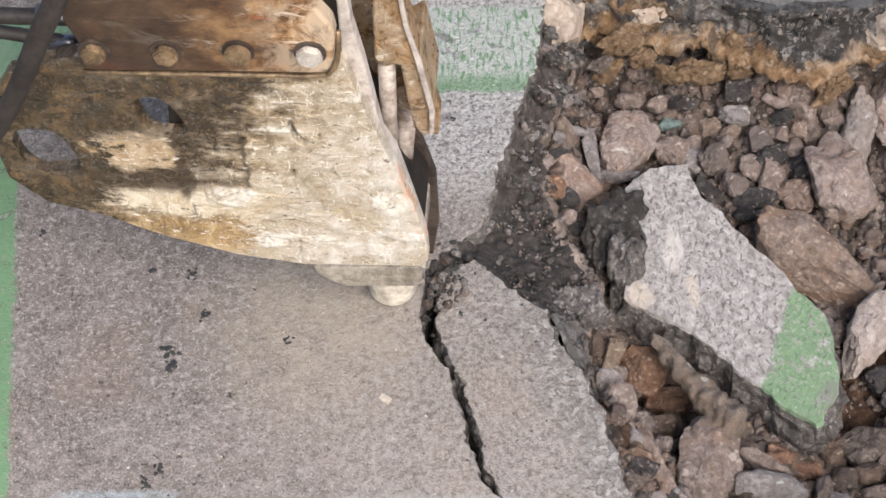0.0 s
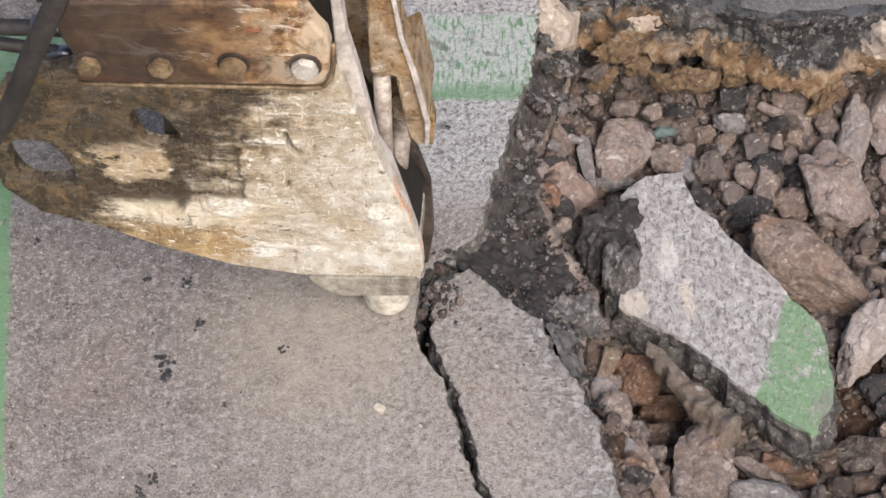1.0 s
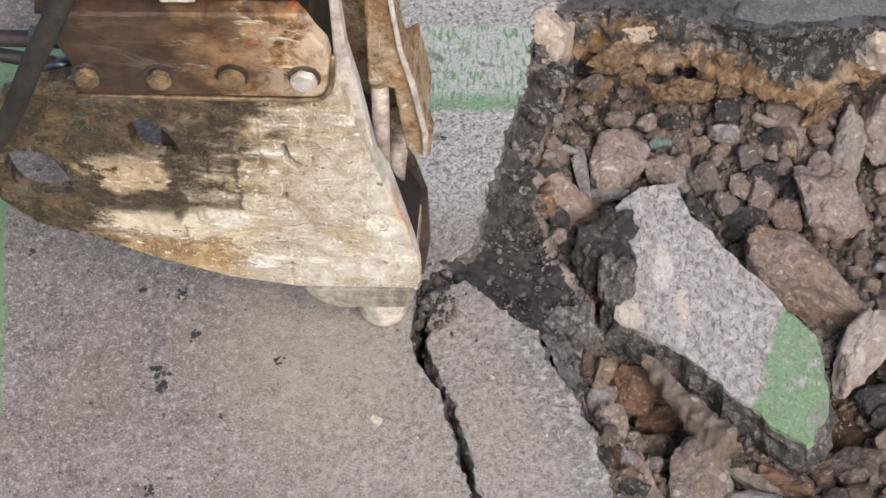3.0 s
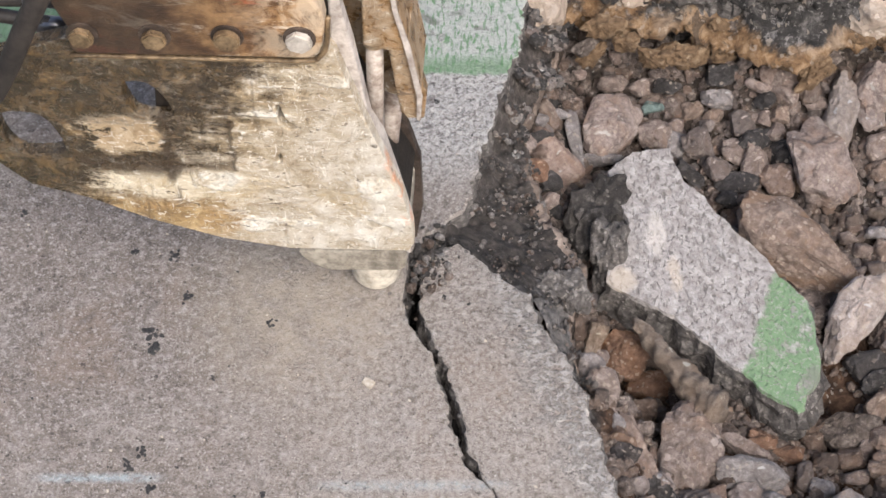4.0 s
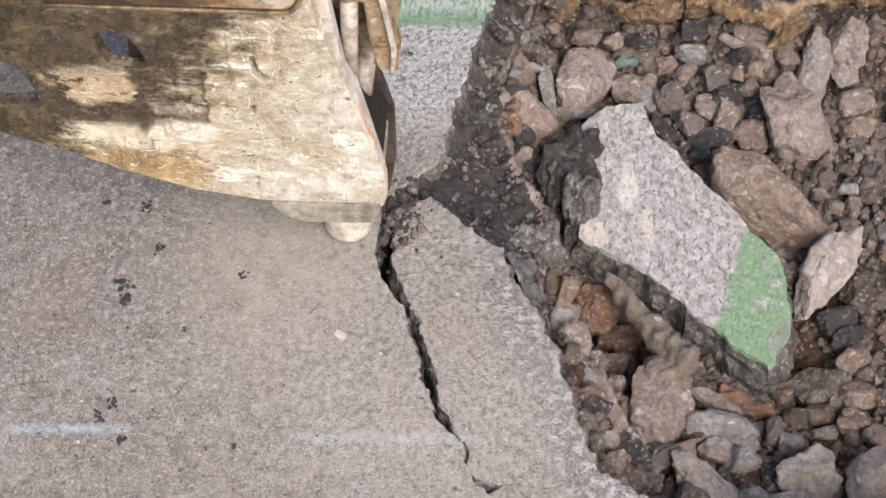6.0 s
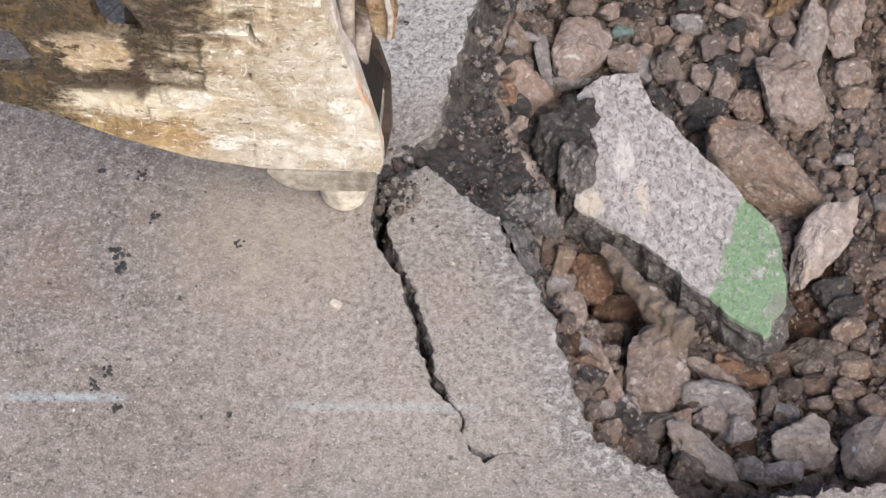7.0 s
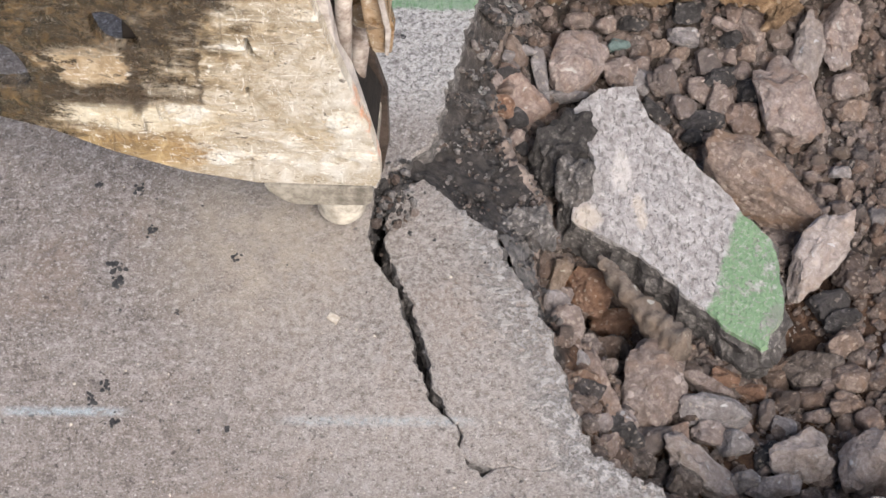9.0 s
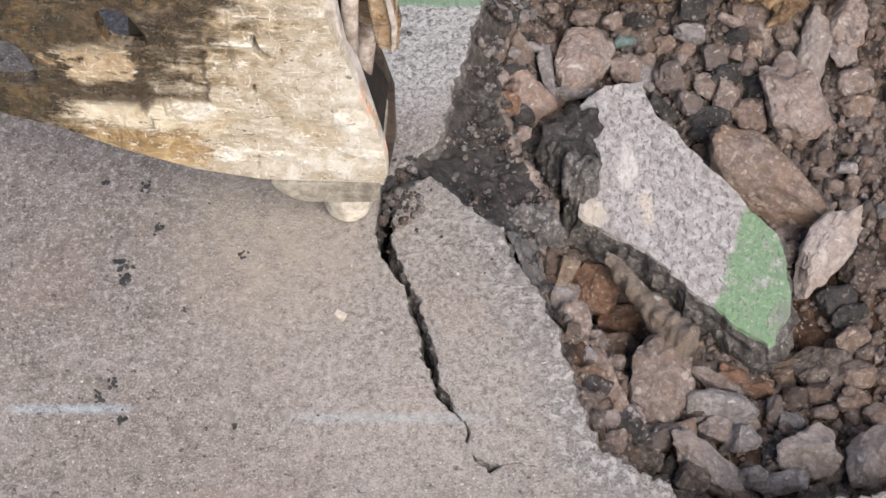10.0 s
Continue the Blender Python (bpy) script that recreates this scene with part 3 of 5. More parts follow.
def tube(points, radius, sides=14, ends=True):
    """A round bar or hose along points (u, w, v), smoothed."""
    pts = [Vector(p) for p in points]
    if len(pts) > 2:
        fine = []
        for i in range(len(pts) - 1):
            p0, p1, p2, p3 = pts[max(i - 1, 0)], pts[i], pts[i + 1], pts[min(i + 2, len(pts) - 1)]
            for k in range(8):
                s = k / 8
                fine.append(0.5 * (2 * p1 + (p2 - p0) * s + (2 * p0 - 5 * p1 + 4 * p2 - p3) * s * s + (3 * p1 - p0 - 3 * p2 + p3) * s ** 3))
        pts = fine + [pts[-1]]
    bm = bmesh.new()
    rings = []
    for i, p in enumerate(pts):
        d = (pts[min(i + 1, len(pts) - 1)] - pts[max(i - 1, 0)]).normalized()
        a = d.orthogonal().normalized() if i == 0 else (a - d * a.dot(d)).normalized()
        b = d.cross(a)
        rings.append([bm.verts.new(p + radius * (math.cos(q) * a + math.sin(q) * b)) for q in (2 * math.pi * k / sides for k in range(sides))])
    for r, s in zip(rings, rings[1:]):
        for k in range(sides):
            bm.faces.new((r[k], r[(k + 1) % sides], s[(k + 1) % sides], s[k]))
    if ends:
        bm.faces.new(rings[0][::-1]), bm.faces.new(rings[-1])
    bmesh.ops.recalc_face_normals(bm, faces=bm.faces)
    return bm


def sphere(level):
    bm = bmesh.new()
    bmesh.ops.create_icosphere(bm, subdivisions=level, radius=1.0)
    v = np.array([p.co[:] for p in bm.verts])
    f = [[p.index for p in q.verts] for q in bm.faces]
    bm.free()
    return v, f


SPHERE = {k: sphere(k) for k in (1, 2, 3, 4)}


def stone_points(level, half, rng, facets=9, rough=0.10, grain=0.03):
    """A broken stone: flat fracture faces meeting in blunt edges, chipped and roughened, with the half sizes given."""
    v = SPHERE[level][0]
    axes = np.concatenate([np.eye(3), -np.eye(3)]) + rng.normal(size=(6, 3)) * 0.42
    cuts = np.concatenate([axes, rng.normal(size=(facets, 3))])
    cuts /= np.linalg.norm(cuts, axis=1)[:, None]
    depth = np.concatenate([rng.uniform(0.68, 1.0, 6), rng.uniform(0.62, 0.96, facets)])
    reach = np.clip(v @ cuts.T, 0, None) / depth
    v = v * np.minimum(1.22, 1 / (reach ** 26).sum(1) ** (1 / 26))[:, None]
    off = Vector(rng.uniform(-50, 50, 3))
    wide = Vector(np.array(half) / np.cbrt(np.prod(half)))
    if level >= 3:
        at = [Vector(p) * wide for p in v]
        k = [1 + rough * noise.noise(p * 1.7 + off) + grain * noise.fractal(p * 3.6 + off, 0.8, 2.1, 4) - grain * max(0.0, noise.noise(p * 3.1 - off) - 0.15) * 1.6 for p in at]
    else:
        k = [1 + rough * 1.2 * noise.noise(Vector(p) * 1.8 + off) for p in v]
    return v * np.array(k)[:, None] * np.array(half) * 1.1


def stone_mesh(name, level, half, seed, material, **kw):
    rng = np.random.default_rng(seed)
    me = bpy.data.meshes.new(name)
    me.from_pydata(stone_points(level, half, rng, **kw).tolist(), [], SPHERE[level][1])
    me.materials.append(material)
    me.polygons.foreach_set("use_smooth", [False] * len(me.polygons))
    return me


def swarm(name, spots, material, rng, level=1, kinds=24):
    """Many small stones in one mesh: spots are rows of x, y, z, size."""
    shapes = [stone_points(level, (1, rng.uniform(0.65, 0.95), rng.uniform(0.5, 0.8)), rng, 4, 0.06) for _ in range(kinds)]
    faces = np.array(SPHERE[level][1])
    vs, fs, n = [], [], 0
    for x, y, z, s in spots:
        q = Euler(rng.uniform(0, 6.28, 3)).to_matrix()
        p = shapes[rng.integers(kinds)] @ np.array(q).T * s + (x, y, z)
        vs.append(p), fs.append(faces + n)
        n += len(p)
    me = bpy.data.meshes.new(name)
    me.from_pydata(np.concatenate(vs).tolist(), [], np.concatenate(fs).tolist())
    me.materials.append(material)
    return new(name, me)


# ---- the pavement, broken open ----
# the rim of the pit: far side, slab above the crack, both lips of the crack, the cracked piece, near side
RIM_FAR = [(1.257, 0.693), (0.931, 0.667), (0.794, 0.673), (0.676, 0.643), (0.574, 0.670), (0.507, 0.699), (0.427, 0.716), (0.335, 0.730), (0.265, 0.719), (0.201, 0.726)]
RIM_SLAB = [(0.153, 0.679), (0.144, 0.557), (0.113, 0.453), (0.092, 0.367), (0.055, 0.238), (0.029, 0.139), (-0.005, 0.090), (-0.030, 0.069), (-0.051, 0.056), (-0.068, 0.030), (-0.080, -0.017)]
LIP_LEFT = [(-0.087, -0.081), (-0.082, -0.124), (-0.063, -0.161), (-0.036, -0.201), (-0.020, -0.257), (-0.005, -0.316), (0.009, -0.379), (0.022, -0.439), (0.056, -0.468), (0.073, -0.489), (0.076, -0.521), (0.093, -0.557), (0.120, -0.586)]
HAIR_OUT = [(0.141, -0.568), (0.166, -0.562), (0.199, -0.568), (0.220, -0.573), (0.267, -0.555), (0.305, -0.535)]
HAIR_BACK = [(0.304, -0.534), (0.267, -0.554), (0.220, -0.569), (0.199, -0.564), (0.166, -0.557), (0.141, -0.563)]
LIP_RIGHT = [(0.103, -0.556), (0.097, -0.551), (0.085, -0.519), (0.084, -0.484), (0.065, -0.461), (0.044, -0.430), (0.032, -0.391), (0.022, -0.339), (0.009, -0.275), (-0.006, -0.221), (-0.027, -0.175), (-0.043, -0.139), (-0.048, -0.099), (-0.053, -0.062)]
RIM_PIECE = [(-0.036, -0.030), (-0.025, 0.017), (0.017, 0.038), (0.069, -0.011), (0.108, -0.052), (0.146, -0.080), (0.160, -0.142), (0.205, -0.197), (0.221, -0.245), (0.243, -0.304), (0.259, -0.385), (0.277, -0.450), (0.297, -0.519)]
RIM_NEAR = [(0.310, -0.537), (0.374, -0.578), (0.420, -0.610), (0.448, -0.656), (0.550, -0.658), (0.656, -0.644), (0.791, -0.620), (1.114, -0.597)]
SLAB = 0.15


def jagged(points, size, seed, closed=False, step_len=0.009):
    """A line through the points with broken-stone unevenness added."""
    out = []
    dice = random.Random(seed * 31 + len(points))
    crisp = 0.32 * size if size > 0.006 else 0.0
    for (ax, ay), (bx, by) in zip(points, points[1:]):
        n = max(1, int(math.hypot(bx - ax, by - ay) / step_len))
        for k in range(n):
            s = k / n
            x, y = ax + (bx - ax) * s, ay + (by - ay) * s
            d = Vector((x * 22, y * 22, seed))
            e = Vector((x * 95, y * 95, seed + 9))
            out.append((x + dice.uniform(-crisp, crisp) + size * (noise.noise(d) + 0.7 * noise.noise(e)), y + dice.uniform(-crisp, crisp) + size * (noise.noise(d + Vector((31, 7, 3))) + 0.7 * noise.noise(e + Vector((5, 17, 3))))))
    out.append(points[-1])
    return out


def chain(*lines):
    """One closed outline from lines and their unevenness, with the direction to its inside at each point."""
    pts = []
    for line, size, seed in lines:
        pts += jagged(line, size, seed)
    pts = np.array(pts)
    nxt, prev = np.roll(pts, -1, 0), np.roll(pts, 1, 0)
    turn = 0.5 * np.sum(pts[:, 0] * nxt[:, 1] - nxt[:, 0] * pts[:, 1])
    side = (nxt - prev) / (np.linalg.norm(nxt - prev, axis=1)[:, None] + 1e-9)
    return pts, np.stack([-side[:, 1], side[:, 0]], 1) * np.sign(turn)


FAR_EDGE, SLAB_EDGE, LEFT_EDGE = (RIM_FAR, 0.022, 0), (RIM_SLAB, 0.011, 5), (LIP_LEFT, 0.0085, 2)
RIGHT_EDGE, PIECE_EDGE, NEAR_EDGE = (LIP_RIGHT, 0.0085, 2), (RIM_PIECE, 0.011, 3), (RIM_NEAR, 0.014, 6)
rim, _ = chain(FAR_EDGE, SLAB_EDGE, LEFT_EDGE, RIGHT_EDGE, PIECE_EDGE, NEAR_EDGE)
ahead = np.roll(rim, -1, 0)


def pit_distance(p):
    """How far points lie inside the pit; negative outside."""
    p = np.asarray(p, float)
    a, b = rim[None], ahead[None]
    ab = b - a
    s = np.clip(((p[:, None] - a) * ab).sum(-1) / ((ab ** 2).sum(-1) + 1e-12), 0, 1)
    d = np.sqrt((((a + s[..., None] * ab) - p[:, None]) ** 2).sum(-1)).min(1)
    y = p[:, None, 1]
    cross = (a[..., 1] > y) != (b[..., 1] > y)
    xs = a[..., 0] + (y - a[..., 1]) / (b[..., 1] - a[..., 1] + 1e-12) * ab[..., 0]
    return np.where((cross & (p[:, None, 0] < xs)).sum(1) % 2 == 1, d, -d)


def slab_mesh(name, outline, into, opening):
    """A concrete slab with a flat worn top and broken sides: round an opening in the ground sheet, or a piece of its own."""
    bm = bmesh.new()
    top = [bm.verts.new((x, y, 0)) for x, y in outline]
    if opening:
        far = [bm.verts.new((x, y, 0)) for x, y in ((-300, -300), (300, -300), (300, 300), (-300, 300))]
        near = [bm.verts.new((x, y, 0)) for x, y in ((-3, -3), (3, -3), (3, 3), (-3, 3))]
        fill(bm, [top, near])
        for k in range(4):
            bm.faces.new((near[k], far[k], far[(k + 1) % 4], near[(k + 1) % 4]))
    else:
        fill(bm, [top])
    above, n = top, len(top)
    for ring, (z, push) in enumerate(((-0.004, 0.0025), (-0.014, 0.005), (-0.03, 0.003), (-0.05, 0.007), (-0.075, 0.004), (-0.1, 0.008), (-0.13, 0.004), (-SLAB - 0.04, 0.0))):
        below = []
        for (x, y), (dx, dy) in zip(outline, into):
            p = Vector((x * 28, y * 28, z * 40))
            d = push + 0.012 * noise.noise(p) * min(1.0, -z / 0.03) + 0.006 * noise.noise(p * 3.1)
            below.append(bm.verts.new((x + dx * d, y + dy * d, z + 0.004 * noise.noise(p * 2.3))))
        for k in range(n):
            bm.faces.new((above[k], above[(k + 1) % n], below[(k + 1) % n], below[k])).material_index = 0 if ring == 0 else 1
        above = below
    if not opening:
        bm.faces.new(above).material_index = 1
    bmesh.ops.recalc_face_normals(bm, faces=bm.faces)
    return new(name, mesh_of(name, bm, PAVEMENT, SLAB_SIDE))


outline, into = chain(FAR_EDGE, SLAB_EDGE, LEFT_EDGE, (HAIR_OUT, 0.004, 2), NEAR_EDGE)
tagged(slab_mesh("pavement", outline, into, True), "worn grey concrete pavement, cracked and broken open around a pit, with worn green painted bands", "pavement", kind="structure")
outline, into = chain(RIGHT_EDGE, PIECE_EDGE, (HAIR_BACK, 0.004, 2))
tagged(slab_mesh("cracked_slab_piece", outline, -into, False), "worn grey concrete piece cracked off the pavement beside the pit", "concrete slab")


def floor_height(x, y, d):
    deep = math.exp(-((x - 0.36) / 0.16) ** 2 - ((y + 0.06) / 0.13) ** 2) + math.exp(-((x - 0.74) / 0.10) ** 2 - ((y + 0.16) / 0.12) ** 2)
    s = np.clip(d / 0.20, 0, 1)
    shelf = min(1.0, max(0.0, (0.42 - x) / 0.1)) * min(1.0, max(0.0, (-0.12 - y) / 0.1))
    h = -0.18 + 0.09 * shelf - (0.11 + 0.06 * shelf) * s * s * (3 - 2 * s) - 0.09 * min(1.0, deep)
    return h + 0.03 * noise.fractal(Vector((x * 7, y * 7, 2.0)), 0.9, 2.0, 3) * min(1.0, max(0.0, d) / 0.05 + 0.2)


def make_bed():
    """Damp brown soil, darkened for shade between stones, turning to black bitumen waste below the slab's edge."""
    n = Nodes("pit_bed")
    a, b = n.noise(45.0, 7, 0.74, 0.3), n.noise(9.0, 5, 0.65)
    grit = n.axis(1, n.cells(150.0, out="Color"))
    soil = n.ramp(a, (0.34, (0.013, 0.010, 0.008)), (0.52, (0.058, 0.043, 0.034)), (0.70, (0.19, 0.148, 0.12)))
    tar = n.ramp(a, (0.36, (0.013, 0.012, 0.0115)), (0.54, (0.05, 0.044, 0.040)), (0.70, (0.17, 0.15, 0.135)))
    edge = n.math("ADD", n.axis(0), n.math("MULTIPLY", n.math("SUBTRACT", b, 0.5), 0.25))
    damp = n.ramp(a, (0.34, (0.016, 0.009, 0.006)), (0.52, (0.068, 0.037, 0.022)), (0.70, (0.17, 0.105, 0.068)))
    soil = n.mix(n.step(n.math("ADD", n.axis(1), n.math("MULTIPLY", b, 0.3)), 0.22, 0.12), soil, damp)
    c = n.mix(n.step(edge, 0.30, 0.22), soil, tar)
    c = n.mix(n.step(grit, 0.93, 0.96, 0.0, 0.6), c, (0.33, 0.30, 0.27))
    return n.done(c, 0.85, n.bump(n.math("ADD", a, n.math("MULTIPLY", b, 0.8)), 0.014), spec=0.3)


def pit_floor():
    xs, ys = np.arange(-0.35, 1.65, 0.0125), np.arange(-1.0, 1.25, 0.0125)
    gx, gy = np.meshgrid(xs, ys)
    pts = np.stack([gx.ravel(), gy.ravel()], 1)
    d = np.concatenate([pit_distance(c) for c in np.array_split(pts, 60)])
    z = [floor_height(x, y, k) if k > -0.03 else -0.17 for (x, y), k in zip(pts, d)]
    w, n = len(xs), len(pts)
    idx = np.arange(n).reshape(len(ys), w)
    quads = np.stack([idx[:-1, :-1], idx[:-1, 1:], idx[1:, 1:], idx[1:, :-1]], -1).reshape(-1, 4)
    keep = (d[quads] > -0.06).any(1)
    me = bpy.data.meshes.new("pit_floor")
    me.from_pydata(np.column_stack([pts, z]).tolist(), [], quads[keep].tolist())
    me.materials.append(make_bed())
    me.polygons.foreach_set("use_smooth", [True] * len(me.polygons))
    return new("pit_floor", me)


tagged(pit_floor(), "damp brown soil and rubble bed of the excavated pit, darkened for shade between stones", "soil", kind="structure")


def stone(name, x, y, z, half, turn_deg, seed, material, label, lean=24, level=3, category="stone", group="", **kw):
    ob = new(name, stone_mesh(name, level, half, seed, material, **kw))
    ob.matrix_world = Matrix.Translation((x, y, z)) @ Euler((radians(lean), 0, 0)).to_matrix().to_4x4() @ Euler((0, 0, radians(turn_deg))).to_matrix().to_4x4()
    return tagged(ob, label, category, group)


# ---- the far bank: bitumen, ochre clay and sandstone ----
def bank(name, line, z, half_h, half_d, material, seed, level=4, lumps=0.35):
    """A lumpy ledge of earth along a line in plan."""
    bm = bmesh.new()
    rings = []
    pts = [Vector((*p, 0)) for p in jagged(line, 0.012, seed, step_len=0.014)]
    for i, p in enumerate(pts):
        d = (pts[min(i + 1, len(pts) - 1)] - pts[max(i - 1, 0)]).normalized()
        b = Vector((-d.y, d.x, 0))
        taper = min(1.0, 0.25 + min(i, len(pts) - 1 - i) / 5)
        ring = []
        for k in range(18):
            q = 2 * math.pi * k / 18
            o = Vector((p.x * 16, p.y * 16, seed)) + Vector((math.cos(q), math.sin(q), 0)) * 1.1
            r = taper * (1 + lumps * noise.noise(o) + lumps * 0.8 * noise.noise(o * 2.7))
            ring.append(bm.verts.new(p + b * half_d * r * math.cos(q) + Vector((0, 0, z + half_h * r * math.sin(q)))))
        rings.append(ring)
    for r, s in zip(rings, rings[1:]):
        for k in range(18):
            bm.faces.new((r[k], r[(k + 1) % 18], s[(k + 1) % 18], s[k]))
    bm.faces.new(rings[0]), bm.faces.new(rings[-1])
    bmesh.ops.recalc_face_normals(bm, faces=bm.faces)
    return new(name, mesh_of(name, bm, material, smooth=True))


def make_strata():
    n = Nodes("pit_bank_strata")
    x = n.axis(0)
    z = n.math("ADD", n.axis(2), n.math("MULTIPLY", n.math("SUBTRACT", n.noise(8.0, 6, 0.7, 0.5), 0.5), 0.10))
    a, b, grit = n.noise(30.0, 8, 0.76, 0.4), n.noise(7.0, 4, 0.6), n.axis(0, n.cells(110.0, out="Color"))
    frag = n.noise(58.0, 5, 0.7, 0.6, None, (2, 9, 4))
    tar = n.ramp(a, (0.36, (0.012, 0.011, 0.010)), (0.54, (0.042, 0.038, 0.035)), (0.70, (0.17, 0.155, 0.145)))
    tar = n.mix(n.step(frag, 0.56, 0.60, 0.0, 0.8), tar, n.ramp(a, (0.34, (0.09, 0.083, 0.08)), (0.66, (0.30, 0.275, 0.26))))
    clay = n.ramp(a, (0.32, (0.062, 0.034, 0.017)), (0.5, (0.205, 0.122, 0.062)), (0.68, (0.40, 0.285, 0.18)))
    clay = n.mix(n.step(b, 0.48, 0.66, 0.0, 0.6), clay, n.ramp(a, (0.34, (0.15, 0.105, 0.075)), (0.66, (0.43, 0.345, 0.265))))
    clay = n.mix(n.step(n.noise(13.0, 6, 0.72, 0.8, None, (5, 1, 2)), 0.545, 0.60, 0.0, 0.85), clay, n.ramp(a, (0.34, (0.018, 0.014, 0.011)), (0.66, (0.115, 0.085, 0.062))))
    soil = n.ramp(a, (0.34, (0.014, 0.010, 0.008)), (0.6, (0.055, 0.039, 0.030)), (0.75, (0.17, 0.125, 0.095)))
    c = n.mix(n.band(z, -0.150, -0.072, 0.010), tar, clay)
    # a thin upper seam of sandy clay at the corner of the slab
    seam = n.math("MULTIPLY", n.band(z, -0.052, -0.026, 0.008), n.band(x, 0.24, 0.50, 0.02))
    c = n.mix(n.math("MULTIPLY", seam, 0.85), c, clay)
    # near-black soil tone below the ledge stands in for the undercut's shade
    c = n.mix(n.step(z, -0.150, -0.168), c, soil)
    c = n.mix(n.step(grit, 0.93, 0.96, 0.0, 0.45), c, (0.38, 0.32, 0.26))
    return n.done(c, 0.9, n.bump(n.math("ADD", a, n.math("MULTIPLY", grit, 0.2)), 0.014), spec=0.25)


def pit_bank(line, profile):
    """The layered earth face under a stretch of the rim: profile rows are depth and how far it juts into the pit."""
    pts = jagged(line, 0.006, 1, step_len=0.007)
    bm = bmesh.new()
    cols = []
    for i, (x, y) in enumerate(pts):
        out = Vector((-0.05, -1, 0))
        col = []
        for k, (z, jut) in enumerate(profile):
            p = Vector((x * 11, y * 11, z * 17))
            e = 0.030 * noise.noise(p) + 0.030 * abs(noise.noise(p * 2.1)) - 0.022 * abs(noise.noise(p * 4.3)) + 0.014 * noise.noise(p * 6.7) + 0.006 * noise.noise(p * 14)
            # hollows washed out above the clay ledge, and one scooped deep under the bitumen
            scoop = 0.07 * math.exp(-((x - 0.574) / 0.045) ** 2 - ((z + 0.070) / 0.022) ** 2)
            scoop += 0.06 * max(0.0, noise.noise(Vector((x * 9, 4.0, z * 22))) - 0.12)
            swell = 0.025 * math.exp(-((x - 0.69) / 0.06) ** 2 - ((z + 0.085) / 0.035) ** 2)
            jut2 = jut * (1 + 0.55 * noise.noise(Vector((x * 6, 3.0, 0)))) + (e - scoop + swell) * min(1, -z / 0.04)
            col.append(bm.verts.new(Vector((x, y, z + 0.022 * noise.noise(p * 1.7 + Vector((9, 9, 9))) * min(1, -z / 0.05))) + out * jut2))
        cols.append(col)
    for a, b in zip(cols, cols[1:]):
        for k in range(len(profile) - 1):
            bm.faces.new((a[k], b[k], b[k + 1], a[k + 1]))
    bmesh.ops.recalc_face_normals(bm, faces=bm.faces)
    return new("pit_bank", mesh_of("pit_bank", bm, make_strata(), smooth=True))


PROFILE = []
for k in range(56):
    z = -0.004 - 0.0058 * k
    PROFILE.append((z, 0.006 + 0.12 * -z + 0.05 * math.exp(-((z + 0.095) / 0.032) ** 2) - 0.055 * math.exp(-((z + 0.19) / 0.045) ** 2) + max(0.0, -0.22 - z) * 0.9))
tagged(pit_bank(RIM_FAR, PROFILE), "layered pit bank of black bitumen over ragged ochre clay", "earth bank", kind="structure")
tagged(bank("asphalt_patch", [(0.546, 0.748), (0.637, 0.728), (0.730, 0.729), (0.825, 0.747), (1.035, 0.756)], -0.012, 0.022, 0.06, ASPHALT, 5, lumps=0.12),
       "smooth grey asphalt surface beside the pit", "asphalt", kind="structure")
SAND_SPOTS = ((0.200, 0.696, -0.050, 0.055, 0.085, 0.06, 10), (0.396, 0.715, -0.060, 0.055, 0.03, 0.034, 0), (0.880, 0.690, -0.065, 0.095, 0.075, 0.06, -10))
for k, (x, y, z, a, b, c, r) in enumerate(SAND_SPOTS):
    stone("sandstone_block", x, y, z, (a, b, c), r, 300 + k, SAND, "pale tan sandstone lump set in the pit's edge", 20, level=4, facets=12, rough=0.14, grain=0.07)

for k in range(20):
    d = random.Random(70 + k)
    x = 0.25 + 0.70 * (k + d.uniform(0, 1)) / 20
    size = d.uniform(0.013, 0.034)
    z = -0.112 + d.uniform(-0.03, 0.035)
    y = 0.625 + d.uniform(-0.014, 0.016) + 0.5 * (z + 0.112) - (0.02 if x > 0.62 else 0.0)
    stone("clay_lump", x, y, z, (size * 1.35, size * 0.8, size * 0.75), d.uniform(-35, 35), 330 + k, CLAY if k % 5 else EARTH, "ragged ochre clay lump in the pit's bank", 30, level=4, category="clay", facets=6, rough=0.30, grain=0.20)

